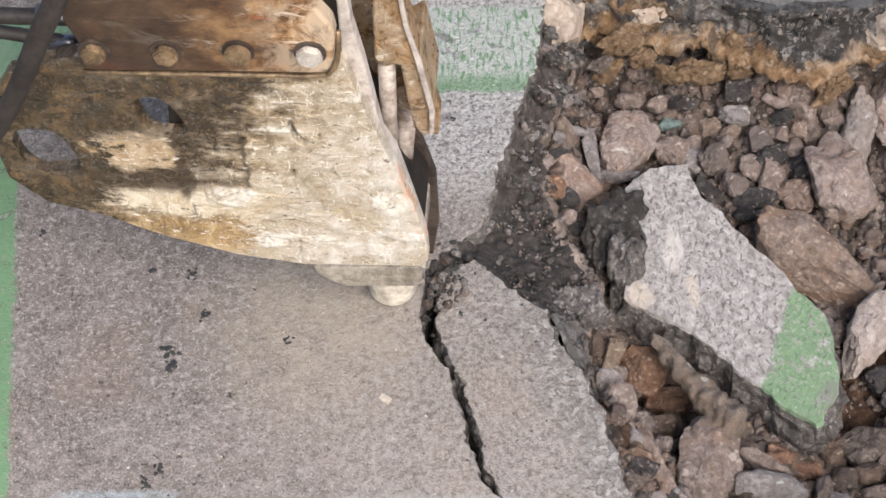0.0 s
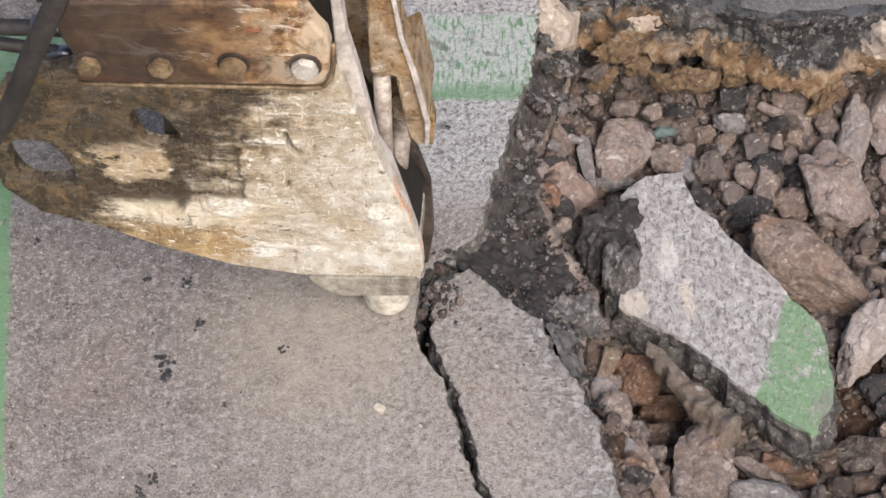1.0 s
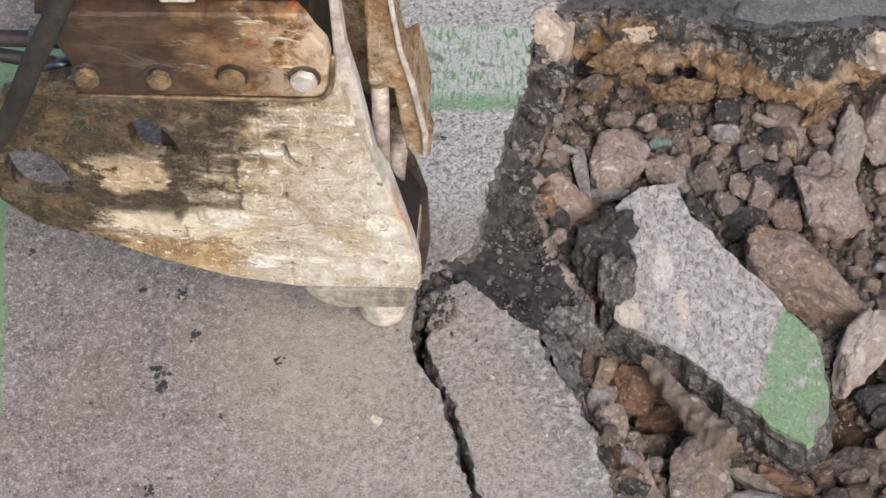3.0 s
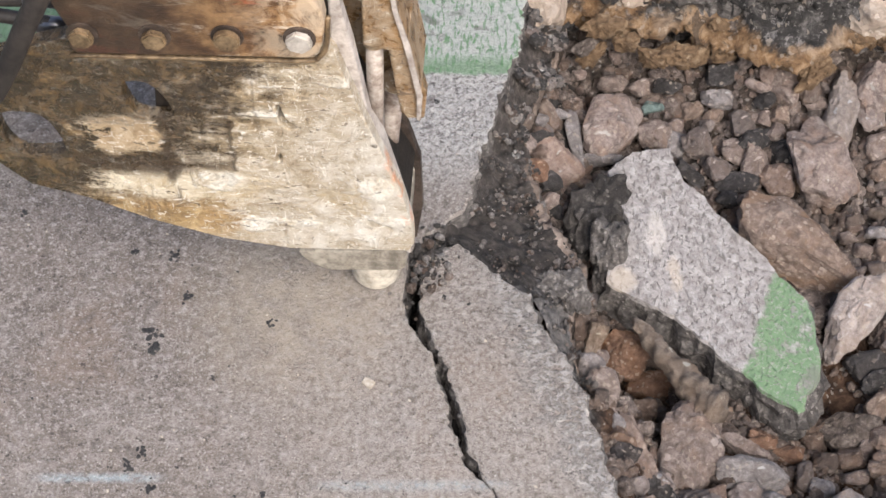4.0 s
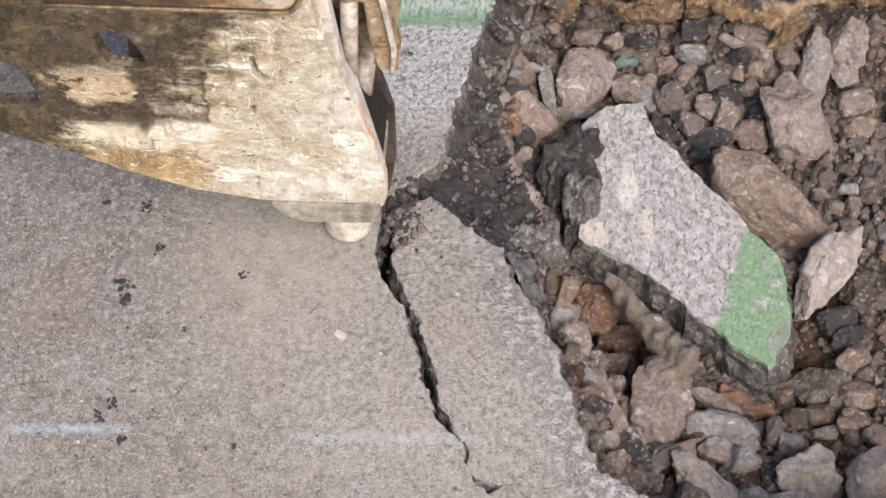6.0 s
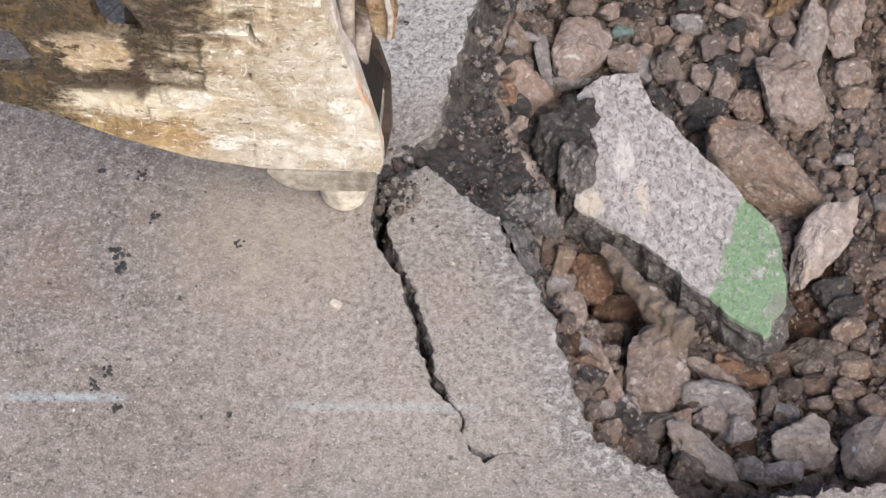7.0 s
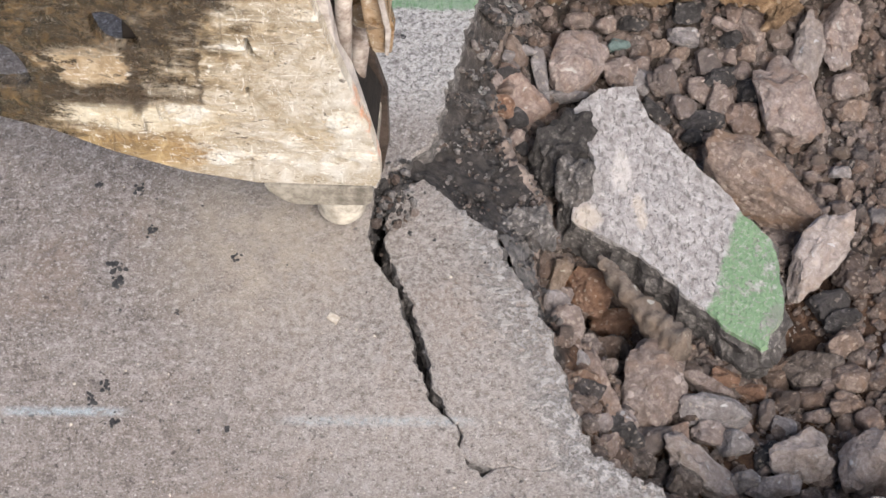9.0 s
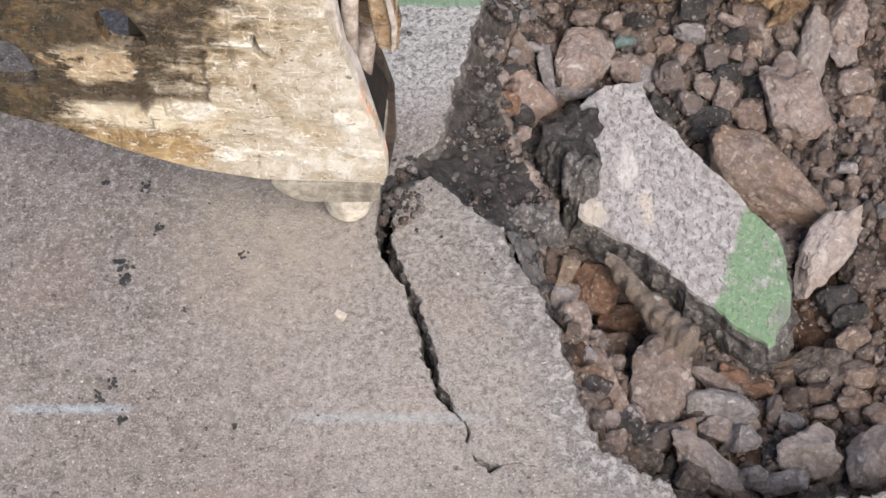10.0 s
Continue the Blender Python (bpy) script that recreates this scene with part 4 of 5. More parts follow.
# ---- the dark bank below the slab ----
def make_dark_bank():
    """Black bitumen and damp earth with small pale stones pressed into it."""
    n = Nodes("bitumen_bank")
    a, b, fine = n.noise(42.0, 8, 0.75, 0.4), n.noise(8.0, 5, 0.65, 0.4), n.noise(190.0, 4, 0.7)
    c = n.ramp(a, (0.32, (0.016, 0.014, 0.013)), (0.52, (0.050, 0.042, 0.037)), (0.72, (0.135, 0.112, 0.098)))
    up = n.math("ADD", n.axis(1), n.math("MULTIPLY", n.math("SUBTRACT", b, 0.5), 0.22))
    c = n.mix(n.step(up, 0.14, 0.30, 0.0, 0.85), c, n.ramp(a, (0.36, (0.020, 0.017, 0.015)), (0.54, (0.085, 0.070, 0.061)), (0.70, (0.29, 0.25, 0.222))))
    c = n.mix(n.step(up, -0.01, -0.06, 0.0, 0.85), c, n.ramp(a, (0.32, (0.06, 0.054, 0.05)), (0.52, (0.17, 0.155, 0.145)), (0.72, (0.34, 0.31, 0.29))))
    c = n.mix(n.step(b, 0.56, 0.70, 0.0, 0.5), c, (0.075, 0.055, 0.043))
    c = n.mix(n.step(fine, 0.60, 0.70, 0.0, 0.35), c, (0.24, 0.215, 0.195))
    return n.done(c, 0.72, n.bump(n.math("ADD", a, n.math("MULTIPLY", fine, 0.35)), 0.012), spec=0.35)


# plan of the slope: the slab's rim, and the brow where it falls off into the pit
SLOPE = ((0.172, 0.630, 0.242, 0.702), (0.160, 0.585, 0.234, 0.640), (0.129, 0.480, 0.202, 0.548), (0.106, 0.407, 0.159, 0.429),
         (0.083, 0.329, 0.147, 0.393), (0.055, 0.259, 0.154, 0.328), (0.016, 0.157, 0.177, 0.230), (-0.010, 0.077, 0.198, 0.155),
         (0.022, 0.057, 0.219, 0.134), (0.090, -0.007, 0.245, 0.087), (0.126, -0.064, 0.257, 0.061), (0.167, -0.071, 0.248, 0.015),
         (0.181, -0.121, 0.228, -0.063), (0.205, -0.188, 0.229, -0.126), (0.229, -0.236, 0.245, -0.187))


def dark_bank():
    brow = jagged([(c, d) for _, _, c, d in SLOPE], 0.008, 12, step_len=0.006)
    seg = np.cumsum([0.0] + [math.dist(p[2:], q[2:]) for p, q in zip(SLOPE, SLOPE[1:])])
    bm = bmesh.new()
    cols = []
    for i, (cx, cy) in enumerate(brow):
        s = seg[-1] * i / (len(brow) - 1)
        ax, ay = (float(np.interp(s, seg, [p[k] for p in SLOPE])) for k in (0, 1))
        a, c = Vector((ax, ay, -0.030)), Vector((cx, cy, -0.11))
        run = (c - a).normalized()
        col = []
        for k in range(-3, 27):
            f = k / 26
            p = a + (c - a) * f
            q = p * 16
            p.z += -0.018 * math.sin(math.pi * min(1, max(0, f))) + 0.016 * noise.noise(q) + 0.012 * noise.noise(q * 2.7) + 0.007 * noise.noise(q * 7.1) + 0.004 * noise.noise(q * 15)
            col.append((p, 1 if f > 0.93 + 0.10 * noise.noise(Vector((cx * 14, cy * 14, 6))) and cy < 0.33 else 0))
        edge = col[-1][0]
        for k in range(1, 20):
            drop = k * 0.013
            q = Vector((cx * 15, cy * 15, drop * 20))
            p = edge + Vector((run.x, run.y, 0)) * (0.010 * min(1, k / 2) - 0.02 * min(1, k / 8) + 0.022 * noise.noise(q) * min(1, k / 4) + 0.012 * noise.noise(q * 3.3)) - Vector((0, 0, drop))
            col.append((p, 1 if k <= 3 else 2))
        cols.append([(bm.verts.new(p), m) for p, m in col])
    for a, b in zip(cols, cols[1:]):
        for k in range(len(a) - 1):
            bm.faces.new((a[k][0], b[k][0], b[k + 1][0], a[k + 1][0])).material_index = a[k + 1][1]
    bmesh.ops.recalc_face_normals(bm, faces=bm.faces)
    return new("slope_bank", mesh_of("slope_bank", bm, make_dark_bank(), CRUST, SOIL, smooth=True))


tagged(dark_bank(), "black bitumen slope with pressed-in pebbles below the slab's broken edge", "earth bank", kind="structure")


def slope_z(x, y):
    """Height of the dark slope above a point in plan, or nothing beyond its brow."""
    best = None
    for ax, ay, cx, cy in SLOPE:
        run = Vector((cx - ax, cy - ay))
        f = Vector((x - ax, y - ay)).dot(run) / run.length_squared
        off = (Vector((x - ax, y - ay)) - run * f).length
        if best is None or off < best[0]:
            best = (off, f)
    return -0.030 - 0.080 * best[1] - 0.018 * math.sin(math.pi * best[1]) if 0 < best[1] < 1 and best[0] < 0.05 else None


LUMPS = (
    (0.226, -0.010, -0.100, 0.034, 0.045, 0.03, 10, "grey"), (0.190, 0.000, -0.090, 0.036, 0.030, 0.025, 0, "grey"),
    (0.291, 0.262, -0.235, 0.055, 0.105, 0.05, -24, "bitumen"), (0.318, 0.170, -0.215, 0.040, 0.075, 0.05, -14, "grey"),
)
for k, (x, y, z, a, b, c, r, what) in enumerate(LUMPS):
    stone("bitumen_lump", x, y, z, (a, b, c), r, 400 + k, {"bitumen": BITUMEN, "grey": SLAB_SIDE}[what],
          {"bitumen": "crumbly black bitumen lump against the loose slab", "grey": "rough grey lump broken off a slab's underside"}[what], 30, level=4, category="bitumen", facets=10, rough=0.25, grain=0.22)


for k in range(15):
    d = random.Random(210 + k)
    f = (k + d.uniform(0.1, 0.9)) / 15
    x, y = 0.222 + 0.115 * f + 0.03 * d.uniform(0, 1), -0.150 - 0.36 * f
    size = d.uniform(0.012, 0.032)
    stone("rubble_stone", x + 0.02, y, -0.115 - 0.04 * d.random(), (size, size * d.uniform(0.9, 2.0), size * 0.8), d.uniform(0, 180), 440 + k, (ROCK_GREY, ROCK_SOIL, ROCK, ROCK_DARK, ROCK)[k % 5], "grey-brown stone wedged under the cracked slab piece", 30, level=3, group="stones in the pit", facets=5, rough=0.14, grain=0.1)


# ---- the loose slab in the pit ----
def loose_slab():
    dice = random.Random(9)
    ox, oy, oz = 0.505, 0.102, -0.200
    base = [(0.378, 0.411), (0.448, 0.421), (0.473, 0.341), (0.517, 0.284), (0.569, 0.214), (0.618, 0.156), (0.649, 0.104), (0.691, 0.051), (0.707, -0.028), (0.701, -0.133), (0.656, -0.205), (0.619, -0.183), (0.572, -0.135), (0.509, -0.076), (0.438, 0.002), (0.358, 0.055), (0.305, 0.085), (0.324, 0.156), (0.361, 0.225), (0.325, 0.310), (0.325, 0.360)]
    pts = jagged(base + base[:1], 0.007, 4, step_len=0.013)[:-1]
    bm = bmesh.new()
    ring0 = [bm.verts.new((x - ox, y - oy, 0.0)) for x, y in pts]
    faces, _ = fill(bm, [ring0])
    for f in faces:
        f.material_index = 0
    cx = sum(p[0] for p in pts) / len(pts) - ox
    cy = sum(p[1] for p in pts) / len(pts) - oy
    above = ring0
    n = len(ring0)
    for ring, (z, grow) in enumerate(((-0.008, 1.012), (-0.022, 1.03), (-0.045, 1.05), (-0.065, 1.065), (-0.095, 1.06), (-0.125, 1.04), (-0.15, 0.98), (-0.165, 0.9))):
        below = []
        for v in ring0:
            q = Vector((v.co.x * 30, v.co.y * 30, z * 35))
            g = grow + (0.11 * (noise.noise(q) + 0.6 * noise.noise(q * 2.6)) + dice.uniform(-0.022, 0.022)) * min(1.0, -z / 0.03)
            below.append(bm.verts.new((cx + (v.co.x - cx) * g, cy + (v.co.y - cy) * g, z + 0.008 * noise.noise(q * 1.7))))
        for k in range(n):
            f = bm.faces.new((above[k], above[(k + 1) % n], below[(k + 1) % n], below[k]))
            f.material_index = 0 if ring == 0 else 1
        above = below
    bm.faces.new(above).material_index = 1
    bmesh.ops.recalc_face_normals(bm, faces=bm.faces)
    ob = new("broken_slab", mesh_of("broken_slab", bm, CHUNK_TOP, SLAB_SIDE))
    ob.matrix_world = Matrix.Translation((ox, oy, oz)) @ Euler((radians(0), radians(0), 0)).to_matrix().to_4x4()
    return tagged(ob, "loose grey concrete slab with one green painted end, tipped in the rubble", "concrete slab")


loose_slab()

# ---- the hydraulic breaker ----
breaker = new("hydraulic_breaker")
breaker.matrix_world = pose(-0.134, -0.032, 0.0, 0, 1.1, -4)
tagged(breaker, "worn cream hydraulic breaker with oily grime, chisel on the concrete", "hydraulic breaker")

FRONT = [(-0.564, 0.733), (-0.600, 0.670), (-0.620, 0.570), (-0.609, 0.470), (-0.554, 0.408), (-0.463, 0.380), (-0.365, 0.331), (-0.244, 0.289), (-0.129, 0.272), (0.073, 0.287), (0.081, 0.309), (0.079, 0.353), (0.059, 0.453), (0.018, 0.585), (-0.014, 0.692), (-0.039, 0.782), (-0.050, 0.800), (-0.059, 0.812), (-0.421, 0.783), (-0.441, 0.789)]
HOLE_A = [(-0.589, 0.595), (-0.521, 0.601), (-0.498, 0.573), (-0.483, 0.522), (-0.487, 0.496), (-0.554, 0.484), (-0.580, 0.516)]
HOLE_B = [(-0.377, 0.688), (-0.340, 0.695), (-0.318, 0.675), (-0.297, 0.625), (-0.302, 0.604), (-0.354, 0.601), (-0.371, 0.640)]
GOUGES = [[(-0.137, 0.654), (-0.130, 0.657), (-0.122, 0.624), (-0.102, 0.602), (-0.116, 0.596), (-0.131, 0.612)], [(-0.107, 0.674), (-0.095, 0.681), (-0.084, 0.677), (-0.095, 0.670)], [(-0.139, 0.531), (-0.133, 0.533), (-0.132, 0.511), (-0.137, 0.509)]]
front = part("front_plate", plate(FRONT, [rounded(HOLE_A), rounded(HOLE_B, 1), *GOUGES], -0.145, -0.117), STEEL_PLATE, breaker, "scratched cream plate, brown with grease towards the hoses")
BACK = [(0.015, 0.717), (0.040, 0.591), (0.058, 0.500), (0.082, 0.383), (0.078, 0.321), (-0.097, 0.306), (-0.210, 0.404), (-0.148, 0.844), (-0.033, 0.852)]
part("back_plate", plate(BACK, [], 0.117, 0.145), STEEL_BACK, breaker)
# the housing between the plates, open towards the hose side; its black is painted shade
BODY = [(0.066, 0.255), (-0.076, 0.235), (-0.217, 0.418), (-0.151, 0.974), (-0.073, 0.980), (-0.084, 0.744), (-0.066, 0.630), (-0.033, 0.493), (0.017, 0.370), (0.053, 0.292)]
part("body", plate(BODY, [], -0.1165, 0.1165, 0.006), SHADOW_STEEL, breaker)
# the welded side strip, following the plate's slanted edge
STRIP = [(-0.040, 0.984), (-0.030, 0.852), (-0.016, 0.777), (0.001, 0.658), (0.010, 0.594), (-0.007, 0.587), (-0.027, 0.662), (-0.048, 0.753), (-0.053, 0.983)]
part("side_strip", plate(STRIP, [], -0.1165, -0.09, 0.004), BARE, breaker, "scuffed bare steel strip")
# guard drawn wide behind the housing to block the view past it
part("lower_guard", plate([(-0.049, 0.435), (0.036, 0.358), (0.052, 0.328), (0.074, 0.239), (0.079, 0.099), (0.064, -0.036), (0.043, -0.094), (-0.072, -0.106)], [], 0.09, 0.11, 0.003), DARK_STEEL, breaker, "dark guard plate")
part("inner_web", plate([(-0.329, 0.680), (-0.248, 0.686), (-0.283, 0.345), (-0.332, 0.341), (-0.339, 0.509)], [], -0.114, 0.06, 0.003), SHADOW_STEEL, breaker, "inner web plate, coloured black for the shade inside")
part("side_cheek", plate([(0.005, 0.566), (0.027, 0.512), (0.051, 0.400), (0.072, 0.298), (0.073, 0.235), (0.061, 0.247), (0.052, 0.369)], [], -0.116, -0.06, 0.004), BARE, breaker, "scuffed steel cheek")
part("retainer", plate([(-0.127, 0.202), (-0.118, 0.182), (-0.096, 0.160), (-0.072, 0.148), (0.056, 0.161), (0.064, 0.176), (0.064, 0.221)], [], -0.10, 0.09, 0.005), SHADED_DUSTY, breaker, "dusty grey chisel retainer, darkened for shade")
bm = bmesh.new()
rows = [(0.0, 0.026), (0.006, 0.038), (0.018, 0.0445), (0.04, 0.0465), (0.27, 0.0465)]
rings = [[bm.verts.new((r * math.cos(2 * math.pi * k / 28), r * math.sin(2 * math.pi * k / 28), z)) for k in range(28)] for z, r in rows]
for r, s in zip(rings, rings[1:]):
    for k in range(28):
        bm.faces.new((r[k], r[(k + 1) % 28], s[(k + 1) % 28], s[k]))
bm.faces.new(rings[0][::-1]), bm.faces.new(rings[-1])
part("chisel", bm, DUSTY, breaker, "blunt dusty steel chisel", True)
# through-bolts beside the housing
for (u0, v0), (u1, v1), w, r in (((0.006, 0.659), (0.005, 0.348), 0.0, 0.0145), ((0.033, 0.485), (0.013, 0.210), 0.06, 0.0165)):
    rod = part("tie_rod", tube([(u0, w, v0), (u1, w, v1)], r, 16), ROD, breaker, "scuffed round steel tie rod, rusty in places", True)
    part("collar", tube([(u0, w, v0 - 0.006), (u0, w, v0 + 0.012)], r * 1.3, 18), STEEL_BACK, rod)
part("collar_block", plate([(-0.012, 0.900), (0.026, 0.900), (0.042, 0.766), (0.061, 0.688), (0.052, 0.664), (-0.010, 0.674)], [], -0.030, 0.030, 0.005), STEEL_BACK, breaker, "rusty ochre collar block")
part("collar_wing", plate([(0.030, 0.664), (0.061, 0.688), (0.082, 0.565), (0.079, 0.507), (0.050, 0.504), (0.041, 0.568)], [], -0.0255, 0.100, 0.005), STEEL_BACK, breaker, "rusty ochre wing below the collar block")
EDGE = [(0.022, 0.902), (0.030, 0.902), (0.046, 0.768), (0.065, 0.690), (0.086, 0.565), (0.083, 0.503), (0.076, 0.505), (0.076, 0.565), (0.055, 0.688), (0.038, 0.766)]
part("worn_edge", plate(EDGE, [], -0.036, -0.0305, 0.002), BARE, breaker, "pale scraped edge of the collar block")

# the bolted adapter bracket
BRK = [(-0.445, 0.965), (-0.092, 0.989), (-0.079, 0.968), (-0.066, 0.941), (-0.051, 0.918), (-0.047, 0.892), (-0.052, 0.844), (-0.059, 0.823), (-0.074, 0.811), (-0.425, 0.789), (-0.433, 0.803), (-0.431, 0.849), (-0.448, 0.897)]
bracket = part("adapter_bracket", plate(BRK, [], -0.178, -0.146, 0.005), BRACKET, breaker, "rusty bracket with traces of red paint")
part("weld_bead", tube([(u, -0.150, v) for u, v in [(-0.442, 0.753), (-0.320, 0.760), (-0.198, 0.767), (-0.082, 0.774), (-0.060, 0.787), (-0.050, 0.813), (-0.046, 0.876)]], 0.0045, 8), BOLT, breaker, "shiny weld bead", True)
for k, (u, v) in enumerate([(-0.409, 0.837), (-0.300, 0.843), (-0.192, 0.852), (-0.085, 0.858)]):
    # dark disc added to imitate the shadow ring round the bolt head
    bm = tube([(u, -0.178, v), (u, -0.181, v)], 0.0245, 20)
    bolt_shade_ring = part("bolt_shade_ring", bm, DARK_STEEL, bracket)
    bm = tube([(u, -0.1811, v), (u, -0.194, v)], 0.0205 if k < 3 else 0.0215, 6 if k != 2 else 20)
    bmesh.ops.bevel(bm, geom=[e for e in bm.edges], offset=0.003, segments=2, affect="EDGES")
    bolt = part("bolt", bm, BOLT_BRIGHT if k == 3 else BOLT, bracket, "bright scuffed bolt head" if k == 3 else "")
# dark filler plate, added to stand for shade in the gap
part("arm_gap_shade", plate([(-0.489, 0.906), (-0.103, 0.935), (-0.099, 0.994), (-0.478, 0.966)], [], -0.13, 0.10, 0.004), DARK_STEEL, breaker, "dark plate added for the shaded gap between bracket and arm")
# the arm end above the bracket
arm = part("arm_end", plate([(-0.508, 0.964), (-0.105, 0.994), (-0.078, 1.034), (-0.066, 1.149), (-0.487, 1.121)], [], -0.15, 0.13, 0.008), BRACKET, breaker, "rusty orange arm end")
part("arm_gusset", plate([(-0.288, 0.992), (-0.235, 0.996), (-0.232, 1.060), (-0.272, 1.057)], [], -0.172, -0.15, 0.004), BARE, breaker)

# hoses
part("hose", tube([(-0.357, -0.24, 1.218), (-0.385, -0.27, 1.120), (-0.446, -0.28, 0.985),
     (-0.539, -0.27, 0.779), (-0.705, -0.22, 0.511), (-0.949, -0.1, 0.283)], 0.0165), RUBBER, breaker, "thick black rubber hose", True)
for y0, y1, r, w in ((-28, -27, 0.0135, -0.06), (8, 24, 0.0115, -0.04)):
    hose = part("hose", tube([(-0.815, w, 0.757 - y0 * 0.0012), (-0.599, w, 0.771 - (y0 + 28) * 0.0017), (-0.478, w, 0.779 - (y1 + 27) * 0.0017)], r), RUBBER, breaker, "black hydraulic hose", True)
    part("fitting", tube([(-0.527, w, 0.775 - (y1 + 24) * 0.0017), (-0.465, w, 0.780 - (y1 + 28) * 0.0017)], r * 1.25, 14), FITTING, hose, "steel hose fitting", True)

# ---- the stones in the pit ----
STONES_BIG = (
    (0.817, 0.534, -0.218, 0.036, 0.078, -10, "pale"), (0.778, 0.388, -0.24, 0.064, 0.099, 20, "pink"), (0.691, 0.191, -0.244, 0.127, 0.067, -32, "brown"),
    (0.796, 0.036, -0.225, 0.034, 0.092, -32, "pale"), (0.573, 0.57, -0.231, 0.05, 0.024, -8, "grey"), (0.699, 0.569, -0.189, 0.029, 0.045, 12, "stone"),
    (0.756, 0.573, -0.205, 0.02, 0.024, 0, "brown"), (0.774, 0.553, -0.222, 0.024, 0.018, 0, "stone"), (0.891, 0.583, -0.188, 0.038, 0.053, 0, "pink"),
    (0.882, 0.537, -0.225, 0.028, 0.049, -5, "grey"), (0.893, 0.471, -0.265, 0.042, 0.026, 10, "stone"), (0.9, 0.417, -0.272, 0.04, 0.024, 8, "brown"),
    (0.689, 0.618, -0.157, 0.025, 0.018, -10, "stone"),
)
STONES_FAR = (
    (0.666, 0.596, -0.177, 0.017, 0.022, -20, "stone"), (0.645, 0.576, -0.189, 0.029, 0.012, -22, "pink"), (0.552, 0.541, -0.249, 0.022, 0.014, 10, "brown"),
    (0.54, 0.524, -0.257, 0.018, 0.014, 0, "grey"), (0.61, 0.513, -0.244, 0.028, 0.026, 10, "stone"), (0.656, 0.526, -0.238, 0.026, 0.017, -12, "stone"),
    (0.517, 0.467, -0.25, 0.033, 0.031, 10, "stone"), (0.595, 0.465, -0.267, 0.028, 0.026, 0, "stone"), (0.548, 0.403, -0.252, 0.023, 0.026, 30, "stone"),
    (0.634, 0.425, -0.274, 0.024, 0.045, 18, "stone"), (0.661, 0.551, -0.213, 0.024, 0.019, 0, "dark"), (0.511, 0.556, -0.247, 0.031, 0.016, 12, "brown"),
    (0.689, 0.527, -0.222, 0.024, 0.019, -10, "brown"),
)
STONES_BACK = (
    (0.68, 0.499, -0.244, 0.019, 0.019, 0, "stone"), (0.631, 0.483, -0.253, 0.035, 0.026, 0, "dark"), (0.587, 0.373, -0.262, 0.041, 0.02, 0, "dark"),
    (0.698, 0.45, -0.257, 0.028, 0.035, 0, "dark"), (0.683, 0.385, -0.275, 0.035, 0.031, 0, "stone"), (0.721, 0.381, -0.278, 0.008, 0.014, 30, "tan"),
    (0.495, 0.394, -0.252, 0.035, 0.016, -42, "dark"), (0.567, 0.333, -0.262, 0.025, 0.017, -10, "dark"), (0.629, 0.324, -0.255, 0.035, 0.014, -8, "stone"),
    (0.34, 0.493, -0.226, 0.052, 0.054, 10, "pink"), (0.261, 0.47, -0.235, 0.015, 0.056, 12, "grey"), (0.226, 0.407, -0.226, 0.029, 0.069, 32, "pink"),
    (0.2, 0.344, -0.217, 0.024, 0.021, 0, "dark"),
)
STONES_CORNER = (
    (0.175, 0.351, -0.186, 0.023, 0.025, 0, "rust"), (0.207, 0.307, -0.225, 0.018, 0.016, 0, "pink"), (0.186, 0.408, -0.195, 0.018, 0.012, 0, "stone"),
    (0.183, 0.439, -0.192, 0.03, 0.014, 10, "dark"), (0.311, 0.441, -0.263, 0.042, 0.014, 8, "grey"), (0.431, 0.493, -0.254, 0.036, 0.026, 0, "stone"),
    (0.192, 0.487, -0.192, 0.016, 0.014, 20, "grey"), (0.228, 0.511, -0.204, 0.021, 0.011, 12, "grey"), (0.421, 0.559, -0.242, 0.024, 0.013, 5, "teal"),
    (0.349, 0.616, -0.227, 0.029, 0.02, 0, "stone"), (0.298, 0.585, -0.256, 0.017, 0.012, 0, "rust"), (0.278, 0.529, -0.234, 0.014, 0.016, 0, "stone"),
    (0.458, 0.601, -0.219, 0.026, 0.017, 0, "dark"),
)
STONES_SIDE = (
    (0.399, 0.603, -0.231, 0.024, 0.022, 0, "stone"), (0.523, 0.637, -0.23, 0.02, 0.016, -20, "stone"), (0.568, 0.603, -0.19, 0.031, 0.026, 0, "dark"),
    (0.467, 0.514, -0.253, 0.026, 0.017, 0, "stone"), (0.823, 0.284, -0.27, 0.015, 0.015, 0, "brown"), (0.877, 0.302, -0.27, 0.018, 0.013, 10, "tan"),
    (0.866, 0.254, -0.267, 0.023, 0.015, 0, "grey"), (0.811, 0.251, -0.285, 0.021, 0.011, 0, "stone"), (0.835, 0.219, -0.28, 0.018, 0.013, 0, "stone"),
    (0.87, 0.212, -0.277, 0.015, 0.023, -20, "brown"), (0.818, 0.166, -0.283, 0.022, 0.013, 20, "grey"), (0.858, 0.172, -0.275, 0.023, 0.016, 0, "stone"),
    (0.774, 0.079, -0.264, 0.025, 0.02, 0, "dark"),
)
